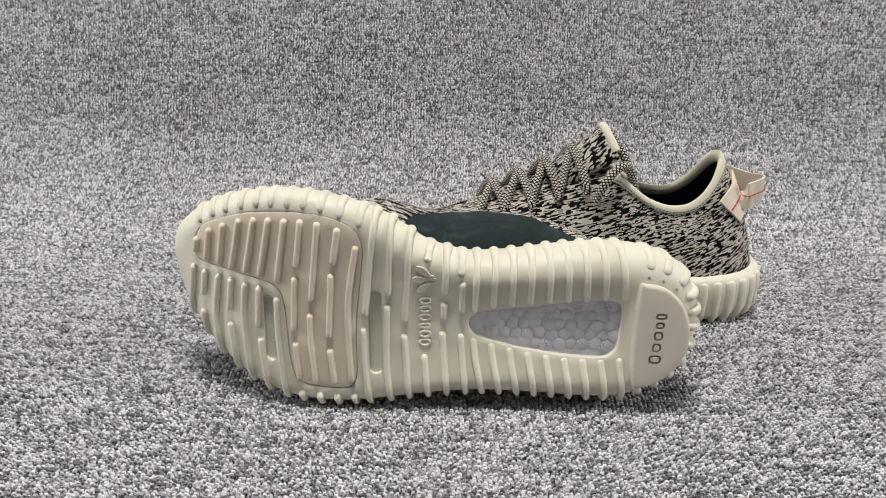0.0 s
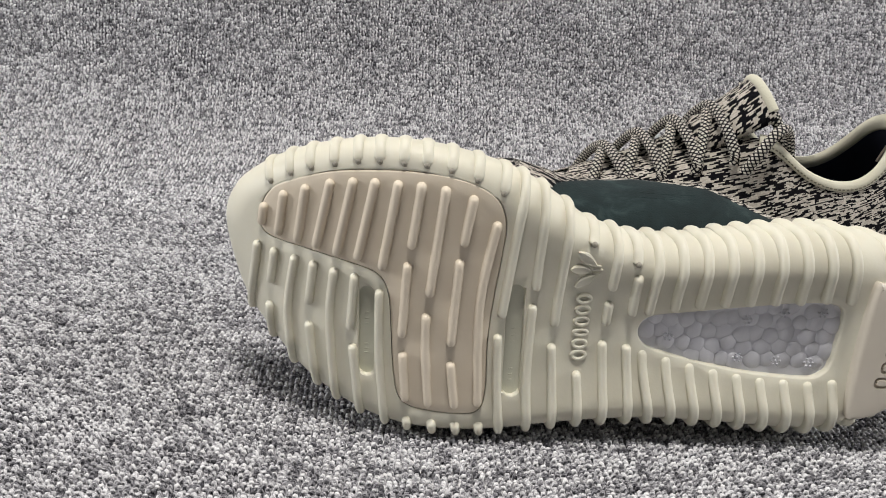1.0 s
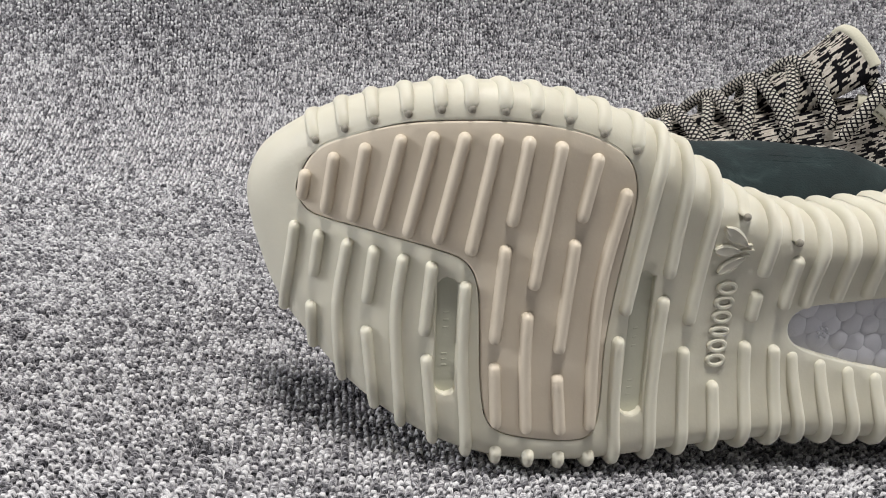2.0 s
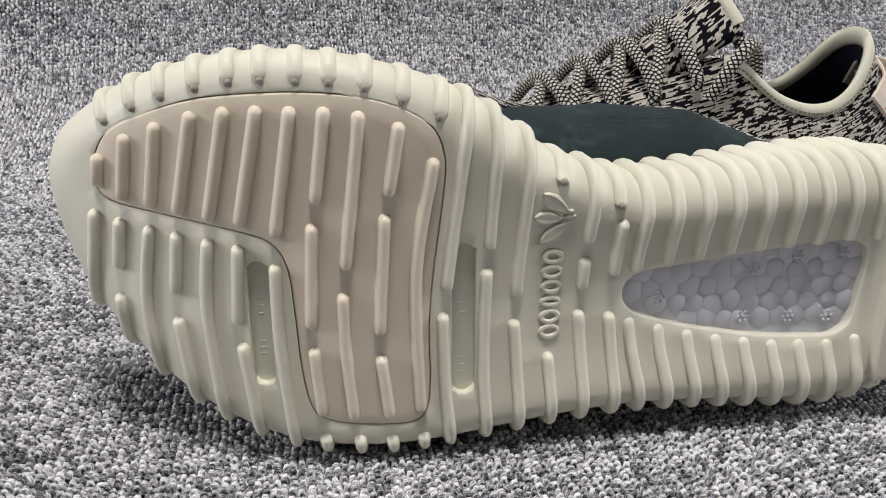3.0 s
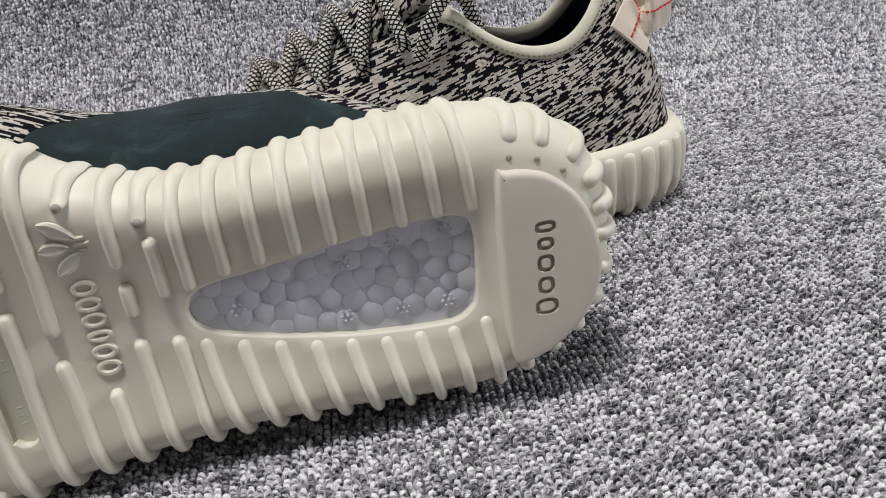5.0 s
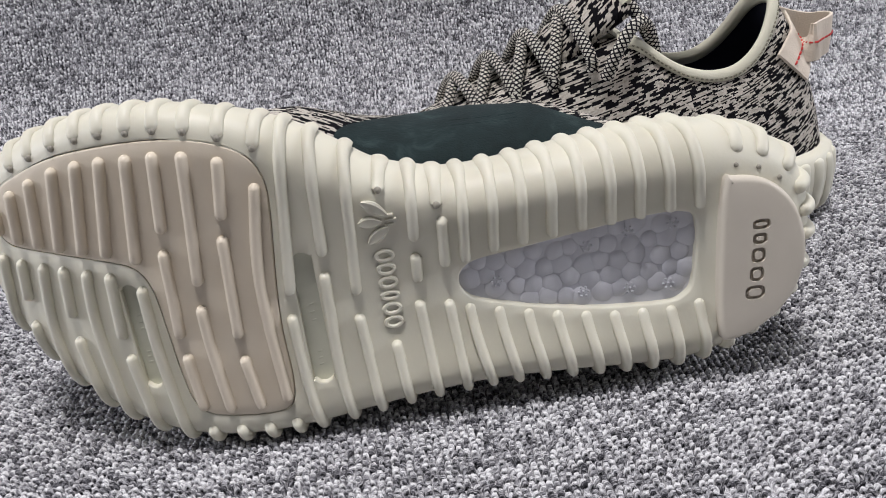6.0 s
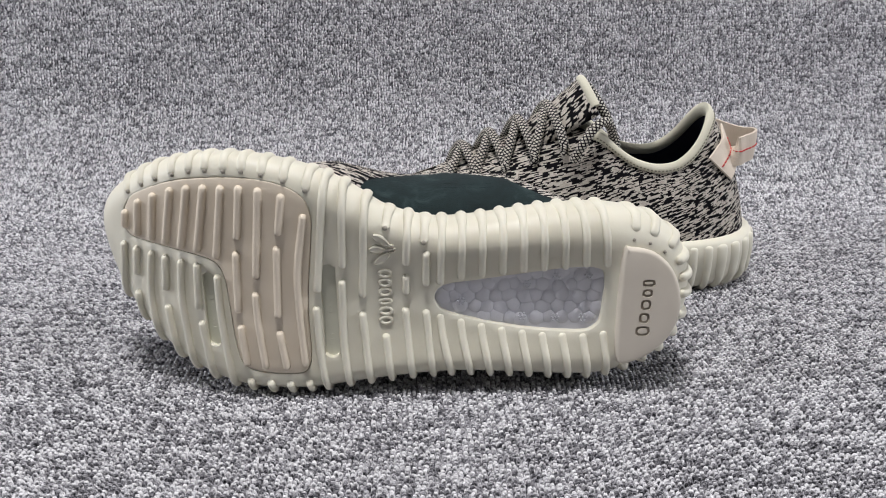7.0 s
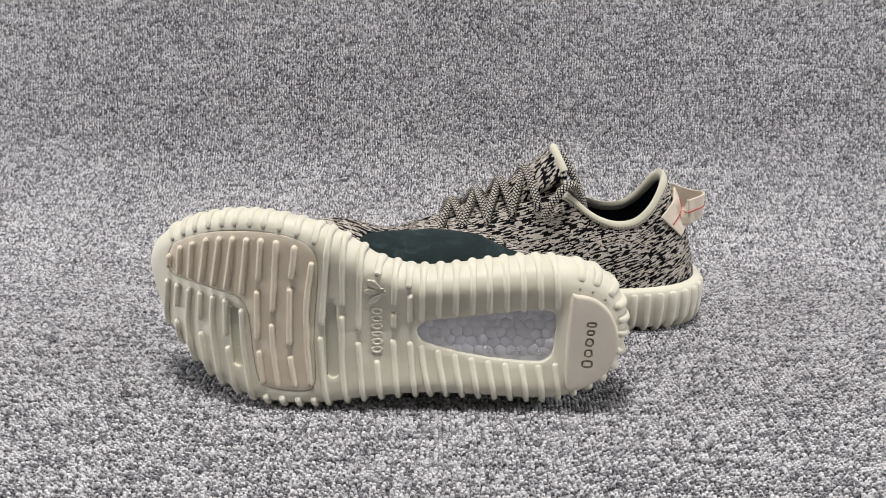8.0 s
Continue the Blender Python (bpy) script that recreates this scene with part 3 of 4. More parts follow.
    while v < 68:
        u = 56.0 + (3.5 if row % 2 else 0)
        while u < 143:
            p = (u + rng.uniform(-1.5, 1.5), v + rng.uniform(-1.3, 1.3))
            if inside([p], core)[0]:
                bead = new("bead", bead_mesh)
                bead.parent = panel
                size = rng.uniform(3.7, 4.7)
                bead.location = [0.001 * c for c in local(p[0], p[1], face(*p) + 3.6)]
                bead.scale = (0.001 * size * rng.uniform(0.95, 1.2), 0.001 * size, 0.0019)
                bead.rotation_euler = (0, 0, rng.uniform(0, 3))
            u += 7.0
        v += 6.0
        row += 1
    for u, v in ((70, 49), (103, 57.5), (118, 61), (134, 62), (101, 40.5), (118, 39.5), (132, 39.5)):
        for a in range(7):
            q = (u + (0 if a == 6 else 1.75 * math.cos(a * 1.047)), v + (0 if a == 6 else 1.75 * math.sin(a * 1.047)))
            dot = new("pip", bead_mesh)
            dot.parent = panel
            dot.location = [0.001 * c for c in local(q[0], q[1], face(*q) + 1.3)]
            dot.scale = (0.00052, 0.00052, 0.0005)
    # ribs
    for line in OUTER_RIBS:
        make_rib(midsole, line, wrap=True)
    for line in INNER_RIBS:
        make_rib(midsole, line, wrap=True, stop=10)
    for line in FACE_RIBS:
        make_rib(midsole, line)
    under = np.interp(np.linspace(59, 142, 9), [59, 75, 92.5, 110, 130.5, 142], [43.0, 38.8, 35.1, 32.5, 31.5, 33.0])
    for k in range(9):
        a = k / 8
        make_rib(midsole, [(59.4 + 83.3 * a, 58.6 + 8.6 * a ** 0.6 if k < 7 else 67.0), (61 + 79.4 * a, 93)], wrap=True)
        make_rib(midsole, [(59.0 + 83 * a, float(under[k])), (60.5 + 82.5 * a, float(under[k]) * 0.6 + 5), (65.2 + 79.7 * a, 9.0)], wrap=True, grow=True)
    for k, p in enumerate([*TOE_DOTS, *MID_DOTS, *HEEL_NUBS]):
        nub = k - len(TOE_DOTS) - len(MID_DOTS)
        if nub < 0:
            make_rib(midsole, [p], wrap=True, half=2.2, height=2.3, grow=True)
        else:
            make_rib(midsole, [p], wrap=True, half=2.4 if nub < 3 else 2.6, height=2.6 if nub < 3 else 3.0, grow=nub < 3)
        if nub < 3:
            stud = new("stud", stud_mesh)
            stud.parent = midsole
            stud.location = [0.001 * c for c in local(p[0], p[1], face(*p) + (0.6 if nub >= 0 else 0.4))]
            stud.scale = [0.0010 if nub >= 0 else 0.0013] * 3
    # raised plain shapes in place of a maker's mark
    for tip, base, wide in (((24.6, 78.0), (33.0, 78.0), 2.3), ((26.6, 85.6), (35.2, 79.8), 2.3), ((27.2, 70.4), (35.2, 76.2), 2.3)):
        petal_mark(midsole, tip, base, wide)
    for k, v in enumerate((76.6, 78.3, 80.0)):
        make_rib(midsole, [(33.6, v), (38.0 - abs(k - 1), v)], half=0.55, height=1.0, name="raised_mark")
    for k in range(6):
        v = 40.6 + k * 4.95
        wide = 1.2 if k == 2 else 1.75
        ring = [(31.8 + 2.8 * math.cos(a), v + wide * math.sin(a)) for a in np.linspace(0, 2 * math.pi, 25)]
        verts, faces, uv = tube([(p[0], p[1], face(*p) - 0.2) for p in ring], 0.85, 8)
        part("raised_mark", [local(*q) for q in verts], faces, rubber, midsole)
    return midsole


# ---- the knitted upper ----
def collar_x(u):
    """Where on the rim the side at u ends."""
    return float(np.interp(u, [-124, -110, -30, 60, 187], [-108, -100, -32, 67, 148]))


def rim(i):
    u, v = girth[i]
    x = collar_x(u)
    h = float(np.interp(x, [-108, -100, -60, -30, 20, 53, 71, 81, 94, 109, 123, 136, 143, 148], [39, 45, 61, 73, 92, 103, 105, 95, 85, 80.5, 81.5, 93, 108, 116]))
    half = float(np.interp(x, [-108, -60, -30, 0, 40, 60, 81, 106, 125, 137, 144, 148], [0, 0, 3, 9, 13, 17, 23, 28, 26, 20, 11, 0]))
    mid = float(np.interp(x, [-108, -60, 0, 60, 149], [88, 78, 64, 56, 54]))
    side = 1 if i in INNER else -1
    round_heel = float(np.clip((u - 135) / 22, 0, 1))
    off = side * half * (1 - round_heel) + (v - 54) * 0.60 * round_heel
    return np.array((x, mid + off, h))


toe_i, heel_i = int(np.argmin(girth[:, 0])), int(np.argmax(girth[:, 0]))
INNER = {i for i in range(len(girth)) if (i - toe_i) % len(girth) <= (heel_i - toe_i) % len(girth)}


raw_rim = np.array([rim(i) for i in range(len(girth))])
smooth = np.exp(-(np.arange(-9, 10) / 4.5) ** 2)
RIMS = sum(w * np.roll(raw_rim, k, 0) for k, w in zip(range(-9, 10), smooth)) / smooth.sum()


def upper_point(i, t, lift=0.0):
    if lift:
        here = upper_point(i, t)
        a, b = upper_point(i + 1, t) - upper_point(i - 1, t), upper_point(i, min(t + 0.02, 1)) - upper_point(i, max(t - 0.02, 0))
        out = np.cross(a, b)
        out /= np.linalg.norm(out) + 1e-9
        if out[:2] @ girth_in[i % len(girth)] > 0:
            out = -out
        return here + out * lift
    i = i % len(girth)
    p = girth[i] + girth_in[i] * 6.2
    a = np.array((p[0], p[1], float(sole_height(p[0]) + rise(p[0])) - 3.0))
    r = RIMS[i]
    straight = float(np.interp(girth[i][0], [-125, 0, 60, 120, 190], [0.12, 0.25, 0.55, 0.7, 0.55]))
    fh = (1 - math.cos(t * math.pi / 2)) * (1 - straight) + t * straight
    fv = math.sin(t * math.pi / 2) * (1 - straight) + t * straight
    q = a + (r - a) * np.array((fh, fh, fv))
    if i in INNER:
        belly = float(np.interp(q[0], [-40, -20, 5, 31, 62, 95, 125, 142], [0, 3, 14, 21, 25, 21, 7, 0]))
        q[1] += belly * math.sin(math.pi * min(1.0, t ** 0.75)) ** 0.9
    return q


def grid_mesh(rows):
    """Verts and faces of a grid of points."""
    n, m = len(rows), len(rows[0])
    verts = [p for r in rows for p in r]
    faces = [(i * m + j, i * m + j + 1, (i + 1) * m + j + 1, (i + 1) * m + j) for i in range(n - 1) for j in range(m - 1)]
    return verts, faces


def build_upper(shoe):
    n = len(girth)
    run = np.r_[0, np.cumsum(np.linalg.norm(np.roll(girth, -1, 0) - girth, axis=1))]
    rows, uvs = [], []
    steps = np.linspace(0, 1, 22)
    for i in range(n + 1):
        rows.append([upper_point(i, t) for t in steps])
        high = np.r_[0, np.cumsum(np.linalg.norm(np.diff(np.array(rows[-1]), axis=0), axis=1))]
        uvs += [(0.001 * run[i], 0.001 * (h - 0.12 * q[0] - 0.0016 * max(0.0, q[0] - 40) ** 2)) for h, q in zip(high, rows[-1])]
    verts, faces = grid_mesh(rows)
    part("upper", [local(*v) for v in verts], faces, knit, shoe, "knitted upper in pale grey with black dashes", uvs=uvs, sharp=70)
    # dark lining and insole
    keep = [i for i in range(n) if girth[i][0] > 15]
    first = max(range(len(keep)), key=lambda k: (keep[k] - keep[k - 1]) % n)
    rows = [[upper_point(i, t, -1.8) for t in np.linspace(0.02, 0.99, 14)] for i in keep[first:] + keep[:first]]
    verts, faces = grid_mesh(rows)
    part("lining", [local(*v) for v in verts], faces, lining_cloth, shoe, "dark navy lining")
    loop = girth + girth_in * 10
    flat, faces = plate(loop[::4], [], 12.0)
    part("insole", [local(p[0], p[1], float(sole_height(p[0]) + rise(p[0])) + 3) for p in flat], faces, lining_cloth, shoe, "dark navy insole")
    # collar binding, from one side of the throat round the heel to the other
    keep = [i for i in range(n) if RIMS[i][0] > 63]
    first = max(range(len(keep)), key=lambda k: (keep[k] - keep[k - 1]) % n)
    order = keep[first:] + keep[:first]
    rows = []
    for i in order:
        top = upper_point(i, 1.0)
        rows.append([upper_point(i, 0.90, 0.2), upper_point(i, 0.905, 1.3), upper_point(i, 0.95, 2.0), upper_point(i, 0.99, 1.9) + (0, 0, 1.0), top + (0, 0, 2.4),
                     upper_point(i, 0.99, -2.4) + (0, 0, 1.4), upper_point(i, 0.95, -3.2), upper_point(i, 0.90, -3.0), upper_point(i, 0.89, -1.6)])
    verts, faces = grid_mesh(rows)
    part("collar_binding", [local(*v) for v in verts], faces, binding_tape, shoe, "rounded cream binding round the collar", sharp=75)
    seam = spline([upper_point(i, 0.925, 1.75) for i in order[::3]], 400, closed=False)
    verts, faces = [], []
    for k in range(0, 396, 4):
        v, f, uv = tube(seam[k:k + 3], 0.42, 5)
        faces += [tuple(len(verts) + c for c in q) for q in f]
        verts += v
    part("seam", [local(*v) for v in verts], faces, seam_thread, shoe, "fine dark sewn seam in the collar binding")
    # tongue
    rows, uvs = [], []
    for a in np.linspace(0, 1, 26):
        x = -34 + a * 97
        z = float(np.interp(x, [-34, 18, 45, 63], [70, 95, 118, 134]))
        half = 9 + 13 * a
        mid = float(np.interp(x, [-60, 0, 60], [78, 64, 57]))
        row = []
        for b in np.linspace(-1, 1, 17):
            back = 9 * a * b * b
            row.append((x + back, mid + b * half, z - (5 + 14 * a) * b * b))
            uvs.append((0.0016 * (x + back), 0.0013 * b * half))
        rows.append(row)
    verts, faces = grid_mesh(rows)
    tongue = part("tongue", [local(*v) for v in verts], faces, knit, shoe, "knitted tongue standing above the collar", uvs=uvs)
    thick = tongue.modifiers.new("thickness", "SOLIDIFY")
    thick.thickness, thick.offset = 0.003, 0.0
    verts, faces, uv = tube(spline(rows[-1][1:-1], 40, closed=False), 3.0, 10)
    part("tongue_binding", [local(*v) for v in verts], faces, binding_tape, shoe, "cream binding on the tongue's edge")
    # suede side patch on the inner side
    ids = sorted((i for i in INNER if 20 <= girth[i][0] <= 134), key=lambda i: girth[i][0])
    rows = []
    for k, i in enumerate(ids):
        a = k / (len(ids) - 1)
        top = 0.03 + 0.30 * math.sin(math.pi * a ** 0.74)
        rows.append([upper_point(i, top * b, 0.9 if 0 < b < 1 and 0 < a < 1 else -0.4) for b in np.r_[np.linspace(0, 0.97, 18), 1.0]])
    verts, faces = grid_mesh(rows)
    patch = part("side_patch", [local(*v) for v in verts], faces, suede, shoe, "dark green suede side patch", sharp=60)
    for k in range(3):
        i = ids[int(len(ids) * 0.40) + 4 * k]
        for t in (0.15, 0.18):
            verts, faces, uv = tube([upper_point(i + d, t, 0.8) for d in (-1, 0, 1, 2)], 0.22, 6)
            part("pressed_bar", [local(*v) for v in verts], faces, suede, patch)
    # heel tab: a tape sewn to the sides and looped behind the heel
    def on_upper(inner, u, z):
        spots = [(i, t) for i in range(n) if ((i in INNER) == inner) and girth[i][0] > 110 for t in np.linspace(0.1, 0.98, 30)]
        i, t = min(spots, key=lambda q: (upper_point(*q)[0] - u) ** 2 + (upper_point(*q)[2] - z) ** 2)
        here = upper_point(i, t)
        out = upper_point(i, t, 1.0) - here
        return [*(here + out * 1.3), *(out * 9.0)]

    def tape(name, line, half, parent, label, turned=False):
        both = spline(line, 48, closed=False)
        path, outs = both[:, :3], both[:, 3:]
        outs /= np.linalg.norm(outs, axis=1)[:, None]
        way = np.gradient(path, axis=0)
        way /= np.linalg.norm(way, axis=1)[:, None]
        verts, faces = [], []
        for p, w, out in zip(path, way, outs):
            up = np.cross(out, w)
            up /= np.linalg.norm(up)
            up *= -1 if (up[0] > 0 if turned else up[2] < 0) else 1
            for a, b in ((-0.96, -0.8), (-1, 0), (-0.96, 0.8), (-0.4, 1.15), (0.4, 1.15), (0.96, 0.8), (1, 0), (0.96, -0.8), (0.4, -0.9), (-0.4, -0.9)):
                verts.append(p + up * a * half + out * b)
        for k in range(len(path) - 1):
            faces += [(k * 10 + a, k * 10 + (a + 1) % 10, k * 10 + 10 + (a + 1) % 10, k * 10 + 10 + a) for a in range(10)]
        faces += [tuple(range(10)), tuple(range((len(path) - 1) * 10, len(path) * 10))[::-1]]
        band = part(name, [local(*v) for v in verts], faces, tab_tape, parent, label)
        run = np.r_[0, np.cumsum(np.linalg.norm(np.diff(path, axis=0), axis=1))]
        for d in np.arange(1.5, run[-1] * (1.0 if turned else 0.55) - 2.5, 3.1):
            ends = [[np.interp(d + e, run, c) for c in path.T] + np.array([np.interp(d + e, run, c) for c in outs.T]) * h for e, h in ((0, 0.9), (0.6, 1.45), (1.5, 1.45), (2.1, 0.9))]
            verts, faces, uv = tube(ends, 0.55, 6)
            part("stitch", [local(*v) for v in verts], faces, red_thread, band, "red stitch")
        return band

    foot = [on_upper(False, 151 + 12 * a, 79 + 14 * a) for a in (0.0, 0.35, 0.7, 1.0)]
    tab = tape("heel_tab", foot, 11.5, shoe, "blush cotton pull tab with red stitching", True)
    tape("pull_loop", [[158, foot[3][1] + 0.5, 89, 3, -8.5, 1], [164, 33.5, 89.5, 2, -9, 1], [171, 36.5, 90.5, 2, -9, 0], [177, 40.5, 91.5, 5, -7, 0], [180.5, 46.5, 92, 9, -2, 0],
                       [180.5, 53, 91.5, 9, 3, 0], [175.5, 58, 91, 4, 8, 0], [166, 60.5, 93, 1, 9, 0], [155, 60, 97, 0, 9, 0]], 9.6, tab, "folded loop of blush cotton tape")
    return patch


def build_laces(shoe):
    """Laces that cross over the throat."""
    holes = np.linspace(-26, 50, 5)

    def eyelet(x, side, drop):
        z = float(np.interp(x, [-30, 20, 58], [72, 91, 106]))
        mid = float(np.interp(x, [-60, 0, 60], [78, 64, 57]))
        return np.array((x, mid + side * (14 + drop * 0.5 + 0.06 * (x + 30)), z - drop * 0.75))

    for k in range(4):
        for side in (1, -1):
            a, b = eyelet(holes[k], side, 13), eyelet(holes[k + 1], -side, 13)
            mid = (a + b) / 2
            top = np.array((mid[0], mid[1], float(np.interp(mid[0], [-30, 20, 58], [79, 104, 124])) + (3.0 if side > 0 else 0.0)))
            q = [a - np.array((0, side * -2.0, 3)), a + np.array((0, side * 1.5, 3)), a * 0.5 + top * 0.5 + np.array((0, side * 3.0, 4.5)), top,
                 b * 0.5 + top * 0.5 + np.array((0, -side * 3.0, 4.5)), b + np.array((0, -side * 1.5, 3)), b - np.array((0, -side * -2.0, 3))]
            verts, faces, uv = tube(spline(q, 46, closed=False), 3.1, 12)
            part("lace", [local(*v) for v in verts], faces, lace_cord, shoe, "round black-and-cream braided lace", uvs=uv)
    for k in range(2):
        q = [[(56, 27, 86), (61, 25, 98), (69, 27, 109), (77, 32, 110), (83, 36, 99), (87, 39, 82)], [(59, 64, 128), (67, 61, 130), (74, 56, 121), (81, 51, 109), (86, 46, 96), (89, 44, 82)]][k]
        verts, faces, uv = tube(spline(q, 40, closed=False), 3.1, 12)
        part("lace", [local(*v) for v in verts], faces, lace_cord, shoe, "round black-and-cream braided lace", uvs=uv)


# ---- carpet: one sheet that lies on the floor and sweeps up behind as the backdrop ----
BEND, FOLD, LEAN_BACK = 0.717, 0.15, radians(72)


def carpet_point(s):
    """Depth and height of the sheet, s metres along it from y = -0.9."""
    flat = BEND + 0.9
    if s < flat:
        return s - 0.9, 0.0
    a = min((s - flat) / FOLD, LEAN_BACK)
    y, z = BEND + FOLD * math.sin(a), FOLD * (1 - math.cos(a))
    over = max(0.0, s - flat - FOLD * LEAN_BACK)
    return y + over * math.cos(LEAN_BACK), z + over * math.sin(LEAN_BACK)


def build_carpet():
    """The backing sheet that the loops stand on."""
    rows, uvs = [], []
    for s in np.r_[np.linspace(0, 1.6, 20), np.linspace(1.62, 1.84, 24), np.linspace(1.9, 3.1, 20)]:
        (y, z), (y1, z1) = carpet_point(s), carpet_point(s + 0.001)
        ny, nz = -(z1 - z) * 1000, (y1 - y) * 1000
        row = []
        for x in np.linspace(-1.3, 1.4, 91):
            row.append((x, y - ny * 0.0021, z - nz * 0.0021))
            uvs.append((x, s))
        rows.append(row)
    verts, faces = grid_mesh(rows)
    ob = part("carpet", verts, faces, carpet_sheet, None, "grey heather loop-pile carpet swept up as a backdrop", uvs=uvs, sharp=80, scale=1.0)
    ob["category"] = "carpet"
    ob["kind"] = "structure"
    thick = ob.modifiers.new("thickness", "SOLIDIFY")
    thick.thickness, thick.offset = 0.005, -1.0 if ob.data.polygons[len(ob.data.polygons) // 8].normal.z > 0 else 1.0
    return ob


def build_loops(name, x0, x1, s0, s1, across, along, stations, sides, upright, label, seed):
    """Yarn loops of the carpet in columns along it: small arches, each bent its own way. s runs along the sheet."""
    rng = np.random.default_rng(seed)
    xs, ss = np.arange(x0, x1, across), np.arange(s0, s1, along)
    gx, gs = np.meshgrid(xs, ss)
    loose = 0.07 if upright else 0.2
    gx = gx + rng.uniform(-loose, loose, gx.shape) * across + 0.0012 * np.sin(gs * 55 + gx * 20)
    gs = gs + rng.uniform(-0.22, 0.22, gs.shape) * along + rng.uniform(0, along, len(xs))[None]
    x, s = gx.ravel(), gs.ravel()
    blend = np.clip((s - 1.50) / 0.16, 0, 1)
    stay = rng.uniform(0, 1, len(x)) < (blend if upright else 1 - blend)
    x, s = x[stay], s[stay]
    n = len(x)
    table = np.linspace(s0 - 0.01, s1 + 0.01, 1500)
    shape = np.array([carpet_point(q) for q in table])
    slope = np.gradient(shape, table, axis=0)
    oy, oz, ty, tz = (np.interp(s, table, c) for c in (shape[:, 0], shape[:, 1], slope[:, 0], slope[:, 1]))
    turn = (math.pi / 2 + rng.normal(0, 0.22, n)) if upright else rng.normal(0, 0.4, n)
    span = rng.uniform(0.38, 0.48, n) * (along if upright else 0.8 * across)
    tall = rng.uniform(0.0012, 0.0021, n)
    thick = rng.uniform(0.33, 0.39, n) * across
    lean = rng.uniform(-0.0005, 0.0005, n)
    verts, uvs = np.zeros((n, stations, sides, 3)), np.zeros((n, stations, sides, 2))
    for k in range(stations):
        a = math.pi * k / (stations - 1)
        reach, up = -np.cos(a) * span, np.sin(a) * tall
        cx, cs = np.cos(turn) * reach - np.sin(turn) * lean * np.sin(a), np.sin(turn) * reach + np.cos(turn) * lean * np.sin(a)
        fat = thick * (0.72 + 0.28 * math.sin(a))
        for c in range(sides):
            b = 2 * math.pi * (c + 0.5) / sides
            side, out = np.cos(b) * fat, np.sin(b) * fat * 0.8
            px = x + cx - np.sin(turn) * side - np.cos(turn) * out * math.cos(a)
            ps = cs + np.cos(turn) * side - np.sin(turn) * out * math.cos(a)
            ph = up - 0.0022 + out * math.sin(a)
            verts[:, k, c, 0], verts[:, k, c, 1], verts[:, k, c, 2] = px, oy + ty * ps - tz * ph, oz + tz * ps + ty * ph
            uvs[:, k, c, 0] = 2.2 * (c / sides) + 11.0 * (np.arange(n) % 313)
            uvs[:, k, c, 1] = k * 2.4 / (stations - 1) + 7.0 * (np.arange(n) // 313)
    quads = np.array([(k * sides + c, k * sides + (c + 1) % sides, (k + 1) * sides + (c + 1) % sides, (k + 1) * sides + c) for k in range(stations - 1) for c in range(sides)])
    faces = (quads[None] + (np.arange(n) * stations * sides)[:, None, None]).reshape(-1, 4)
    data = bpy.data.meshes.new(name)
    v = verts.reshape(-1, 3)
    data.vertices.add(len(v))
    data.vertices.foreach_set("co", v.astype(np.float32).ravel())
    data.loops.add(len(faces) * 4)
    data.loops.foreach_set("vertex_index", faces.astype(np.int32).ravel())
    data.polygons.add(len(faces))
    data.polygons.foreach_set("loop_start", np.arange(0, len(faces) * 4, 4, dtype=np.int32))
    data.polygons.foreach_set("use_smooth", [True] * len(faces))
    layer = data.uv_layers.new(name="UVMap")
    layer.data.foreach_set("uv", uvs.reshape(-1, 2)[faces.ravel()].astype(np.float32).ravel())
    data.update(calc_edges=True)
    data.materials.append(loop_yarn)
    return tagged(new(name, data), label, "carpet pile", kind="stuff")


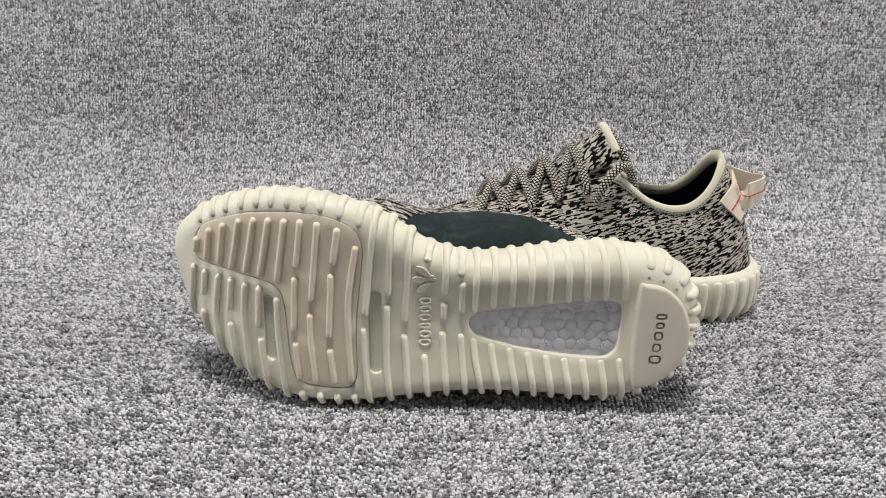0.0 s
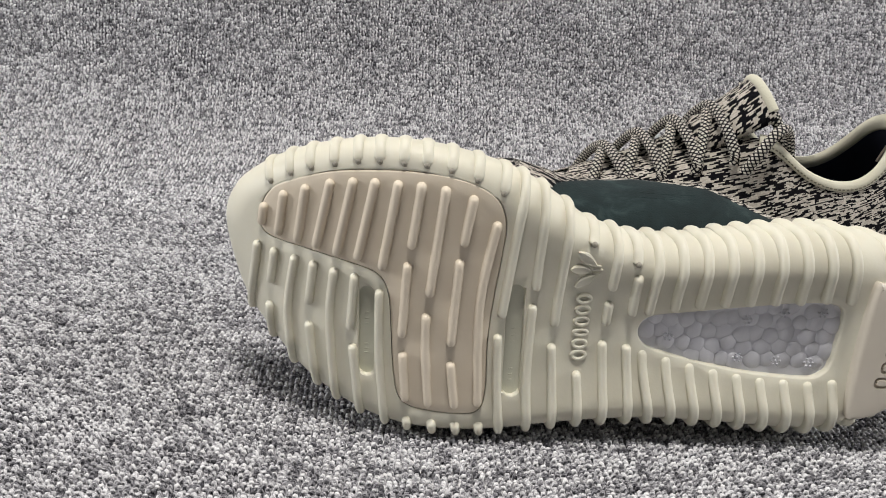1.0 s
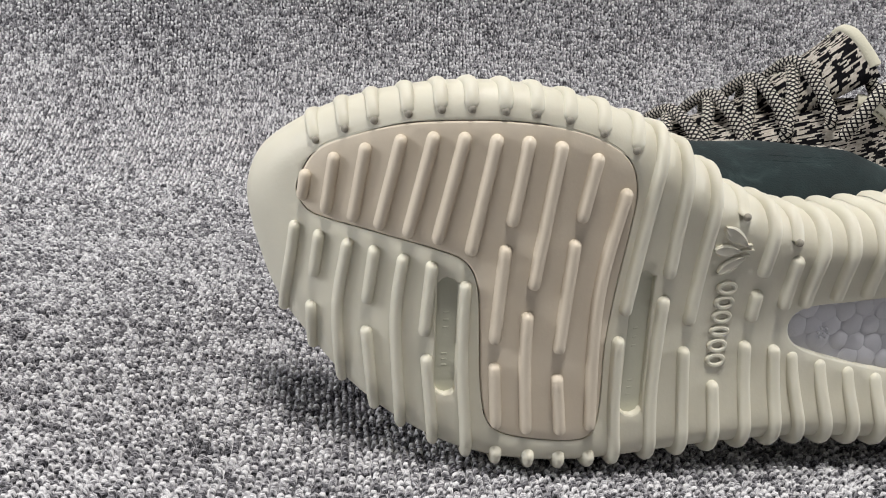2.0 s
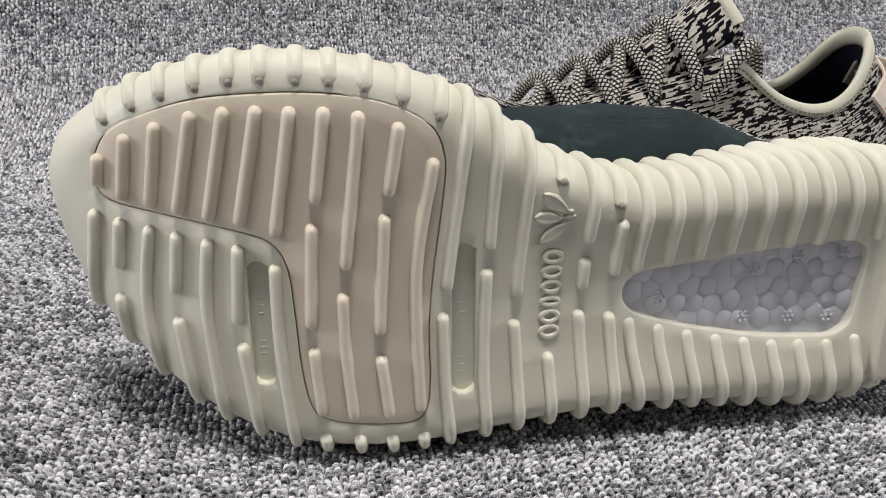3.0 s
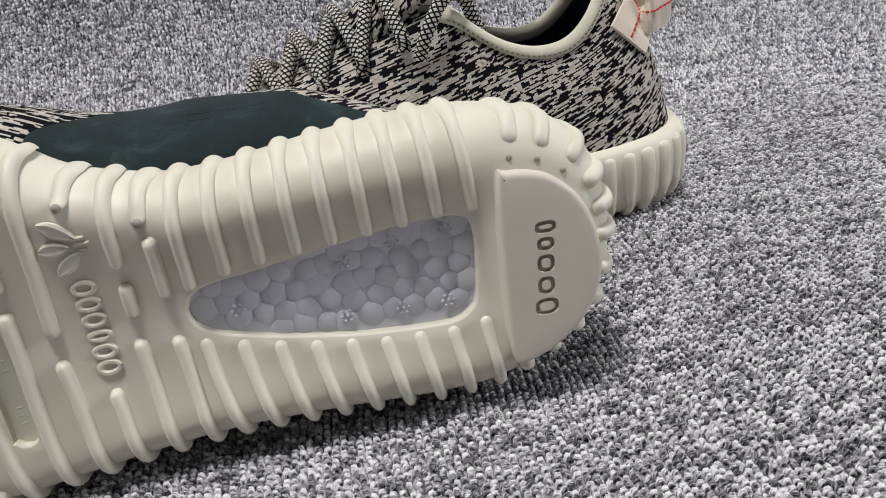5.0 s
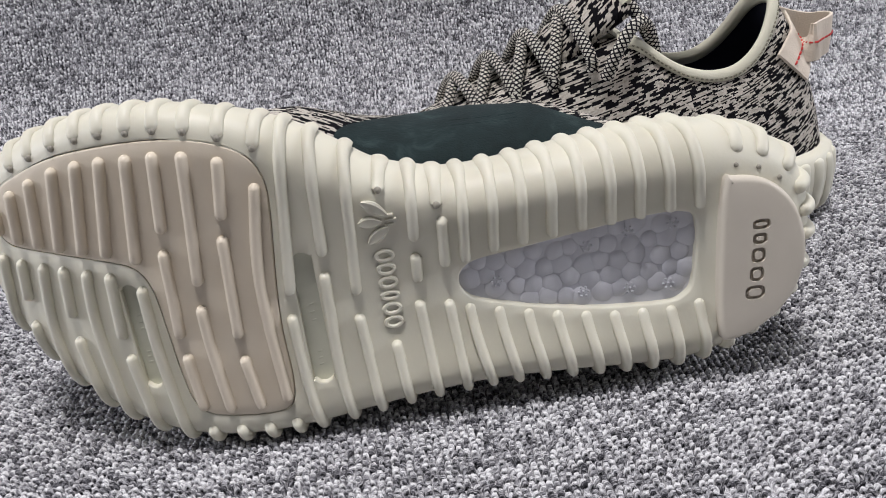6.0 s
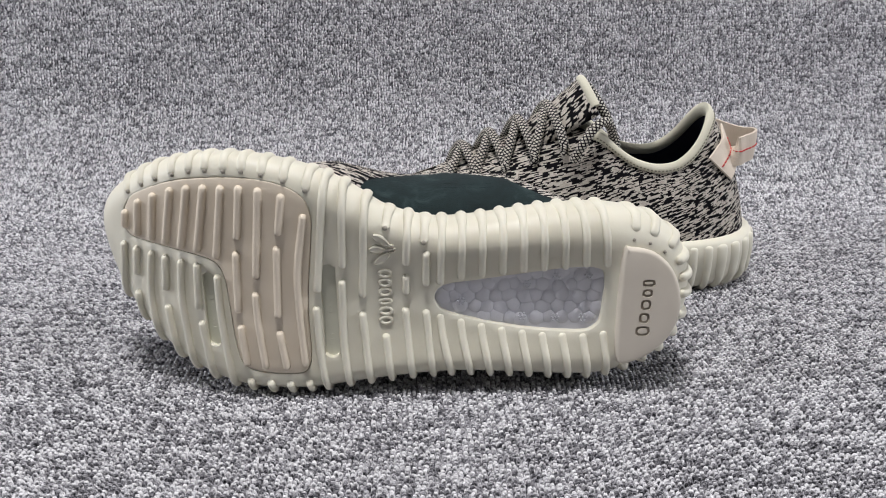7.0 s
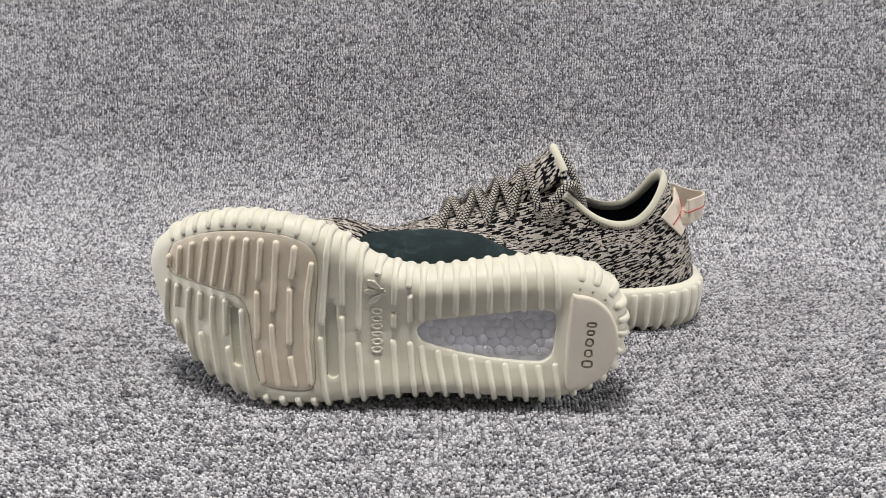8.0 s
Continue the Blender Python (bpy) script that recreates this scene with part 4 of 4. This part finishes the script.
def slab(name, lo, hi, mat, label):
    x0, y0, z0 = lo
    x1, y1, z1 = hi
    verts = [(x, y, z) for z in (z0, z1) for y in (y0, y1) for x in (x0, x1)]
    faces = [(0, 1, 3, 2), (4, 6, 7, 5), (0, 4, 5, 1), (2, 3, 7, 6), (0, 2, 6, 4), (1, 5, 7, 3)]
    return tagged(part(name, verts, faces, mat, None, label, scale=1.0), "", name.split("_")[0], kind="structure")


# invented room shell, out of view: closes the space and sets the bounced light
slab("floor", (-2.2, -2.6, -0.11), (2.4, 2.2, -0.0085), boards, "unseen grey screed floor added under the carpet")
slab("wall_back", (-2.2, 2.2, -0.11), (2.4, 2.3, 2.4), paint, "unseen grey wall added for bounced light")
slab("wall_front", (-2.2, -2.7, -0.11), (2.4, -2.6, 2.4), paint, "unseen grey wall added for bounced light")
slab("wall_left", (-2.3, -2.7, -0.11), (-2.2, 2.3, 2.4), paint, "unseen grey wall added for bounced light")
slab("wall_right", (2.4, -2.7, -0.11), (2.5, 2.3, 2.4), paint, "unseen grey wall added for bounced light")
slab("ceiling", (-2.3, -2.7, 2.4), (2.5, 2.3, 2.5), paint, "unseen grey ceiling added for bounced light")
build_carpet()

# ---- the pair of shoes ----
right_shoe = new("sneaker")
build_sole(right_shoe)
build_upper(right_shoe)
build_laces(right_shoe)
tagged(right_shoe, "cream-soled knitted sneaker lying on its side, ribbed sole outwards", "shoe", "pair of sneakers")
left_shoe = copy_thing(right_shoe, pose(0.091, 0.578, 0.0, 0, 0, 0) @ Matrix.Diagonal((1, -1, 1, 1)))
left_shoe["label"] = "laced knitted sneaker standing upright on the carpet, pull tab showing"
# lying: the sole leans back a little from upright
across = Vector((0.99983, 0.01845, 0.0)).normalized()
upright = Vector((0.0, 0.1245, 0.99222)).normalized()
through_sole = across.cross(-upright).normalized()
across = (-upright).cross(through_sole).normalized()
origin = Vector((0.0, 0.4115, 0.0)) + upright * 0.055
right_shoe.matrix_basis = Matrix(((across.x, -upright.x, through_sole.x, origin.x), (across.y, -upright.y, through_sole.y, origin.y), (across.z, -upright.z, through_sole.z, origin.z), (0, 0, 0, 1)))

build_loops("carpet_pile", -0.37, 0.45, 1.16, 1.66, 0.0026, 0.0022, 4, 4, False, "curled grey, black and white yarn loops of the carpet", 7)
build_loops("backdrop_pile", -0.60, 0.72, 1.50, 2.12, 0.0031, 0.0034, 3, 4, True, "columns of small grey and white yarn loops up the carpet's sweep", 8)
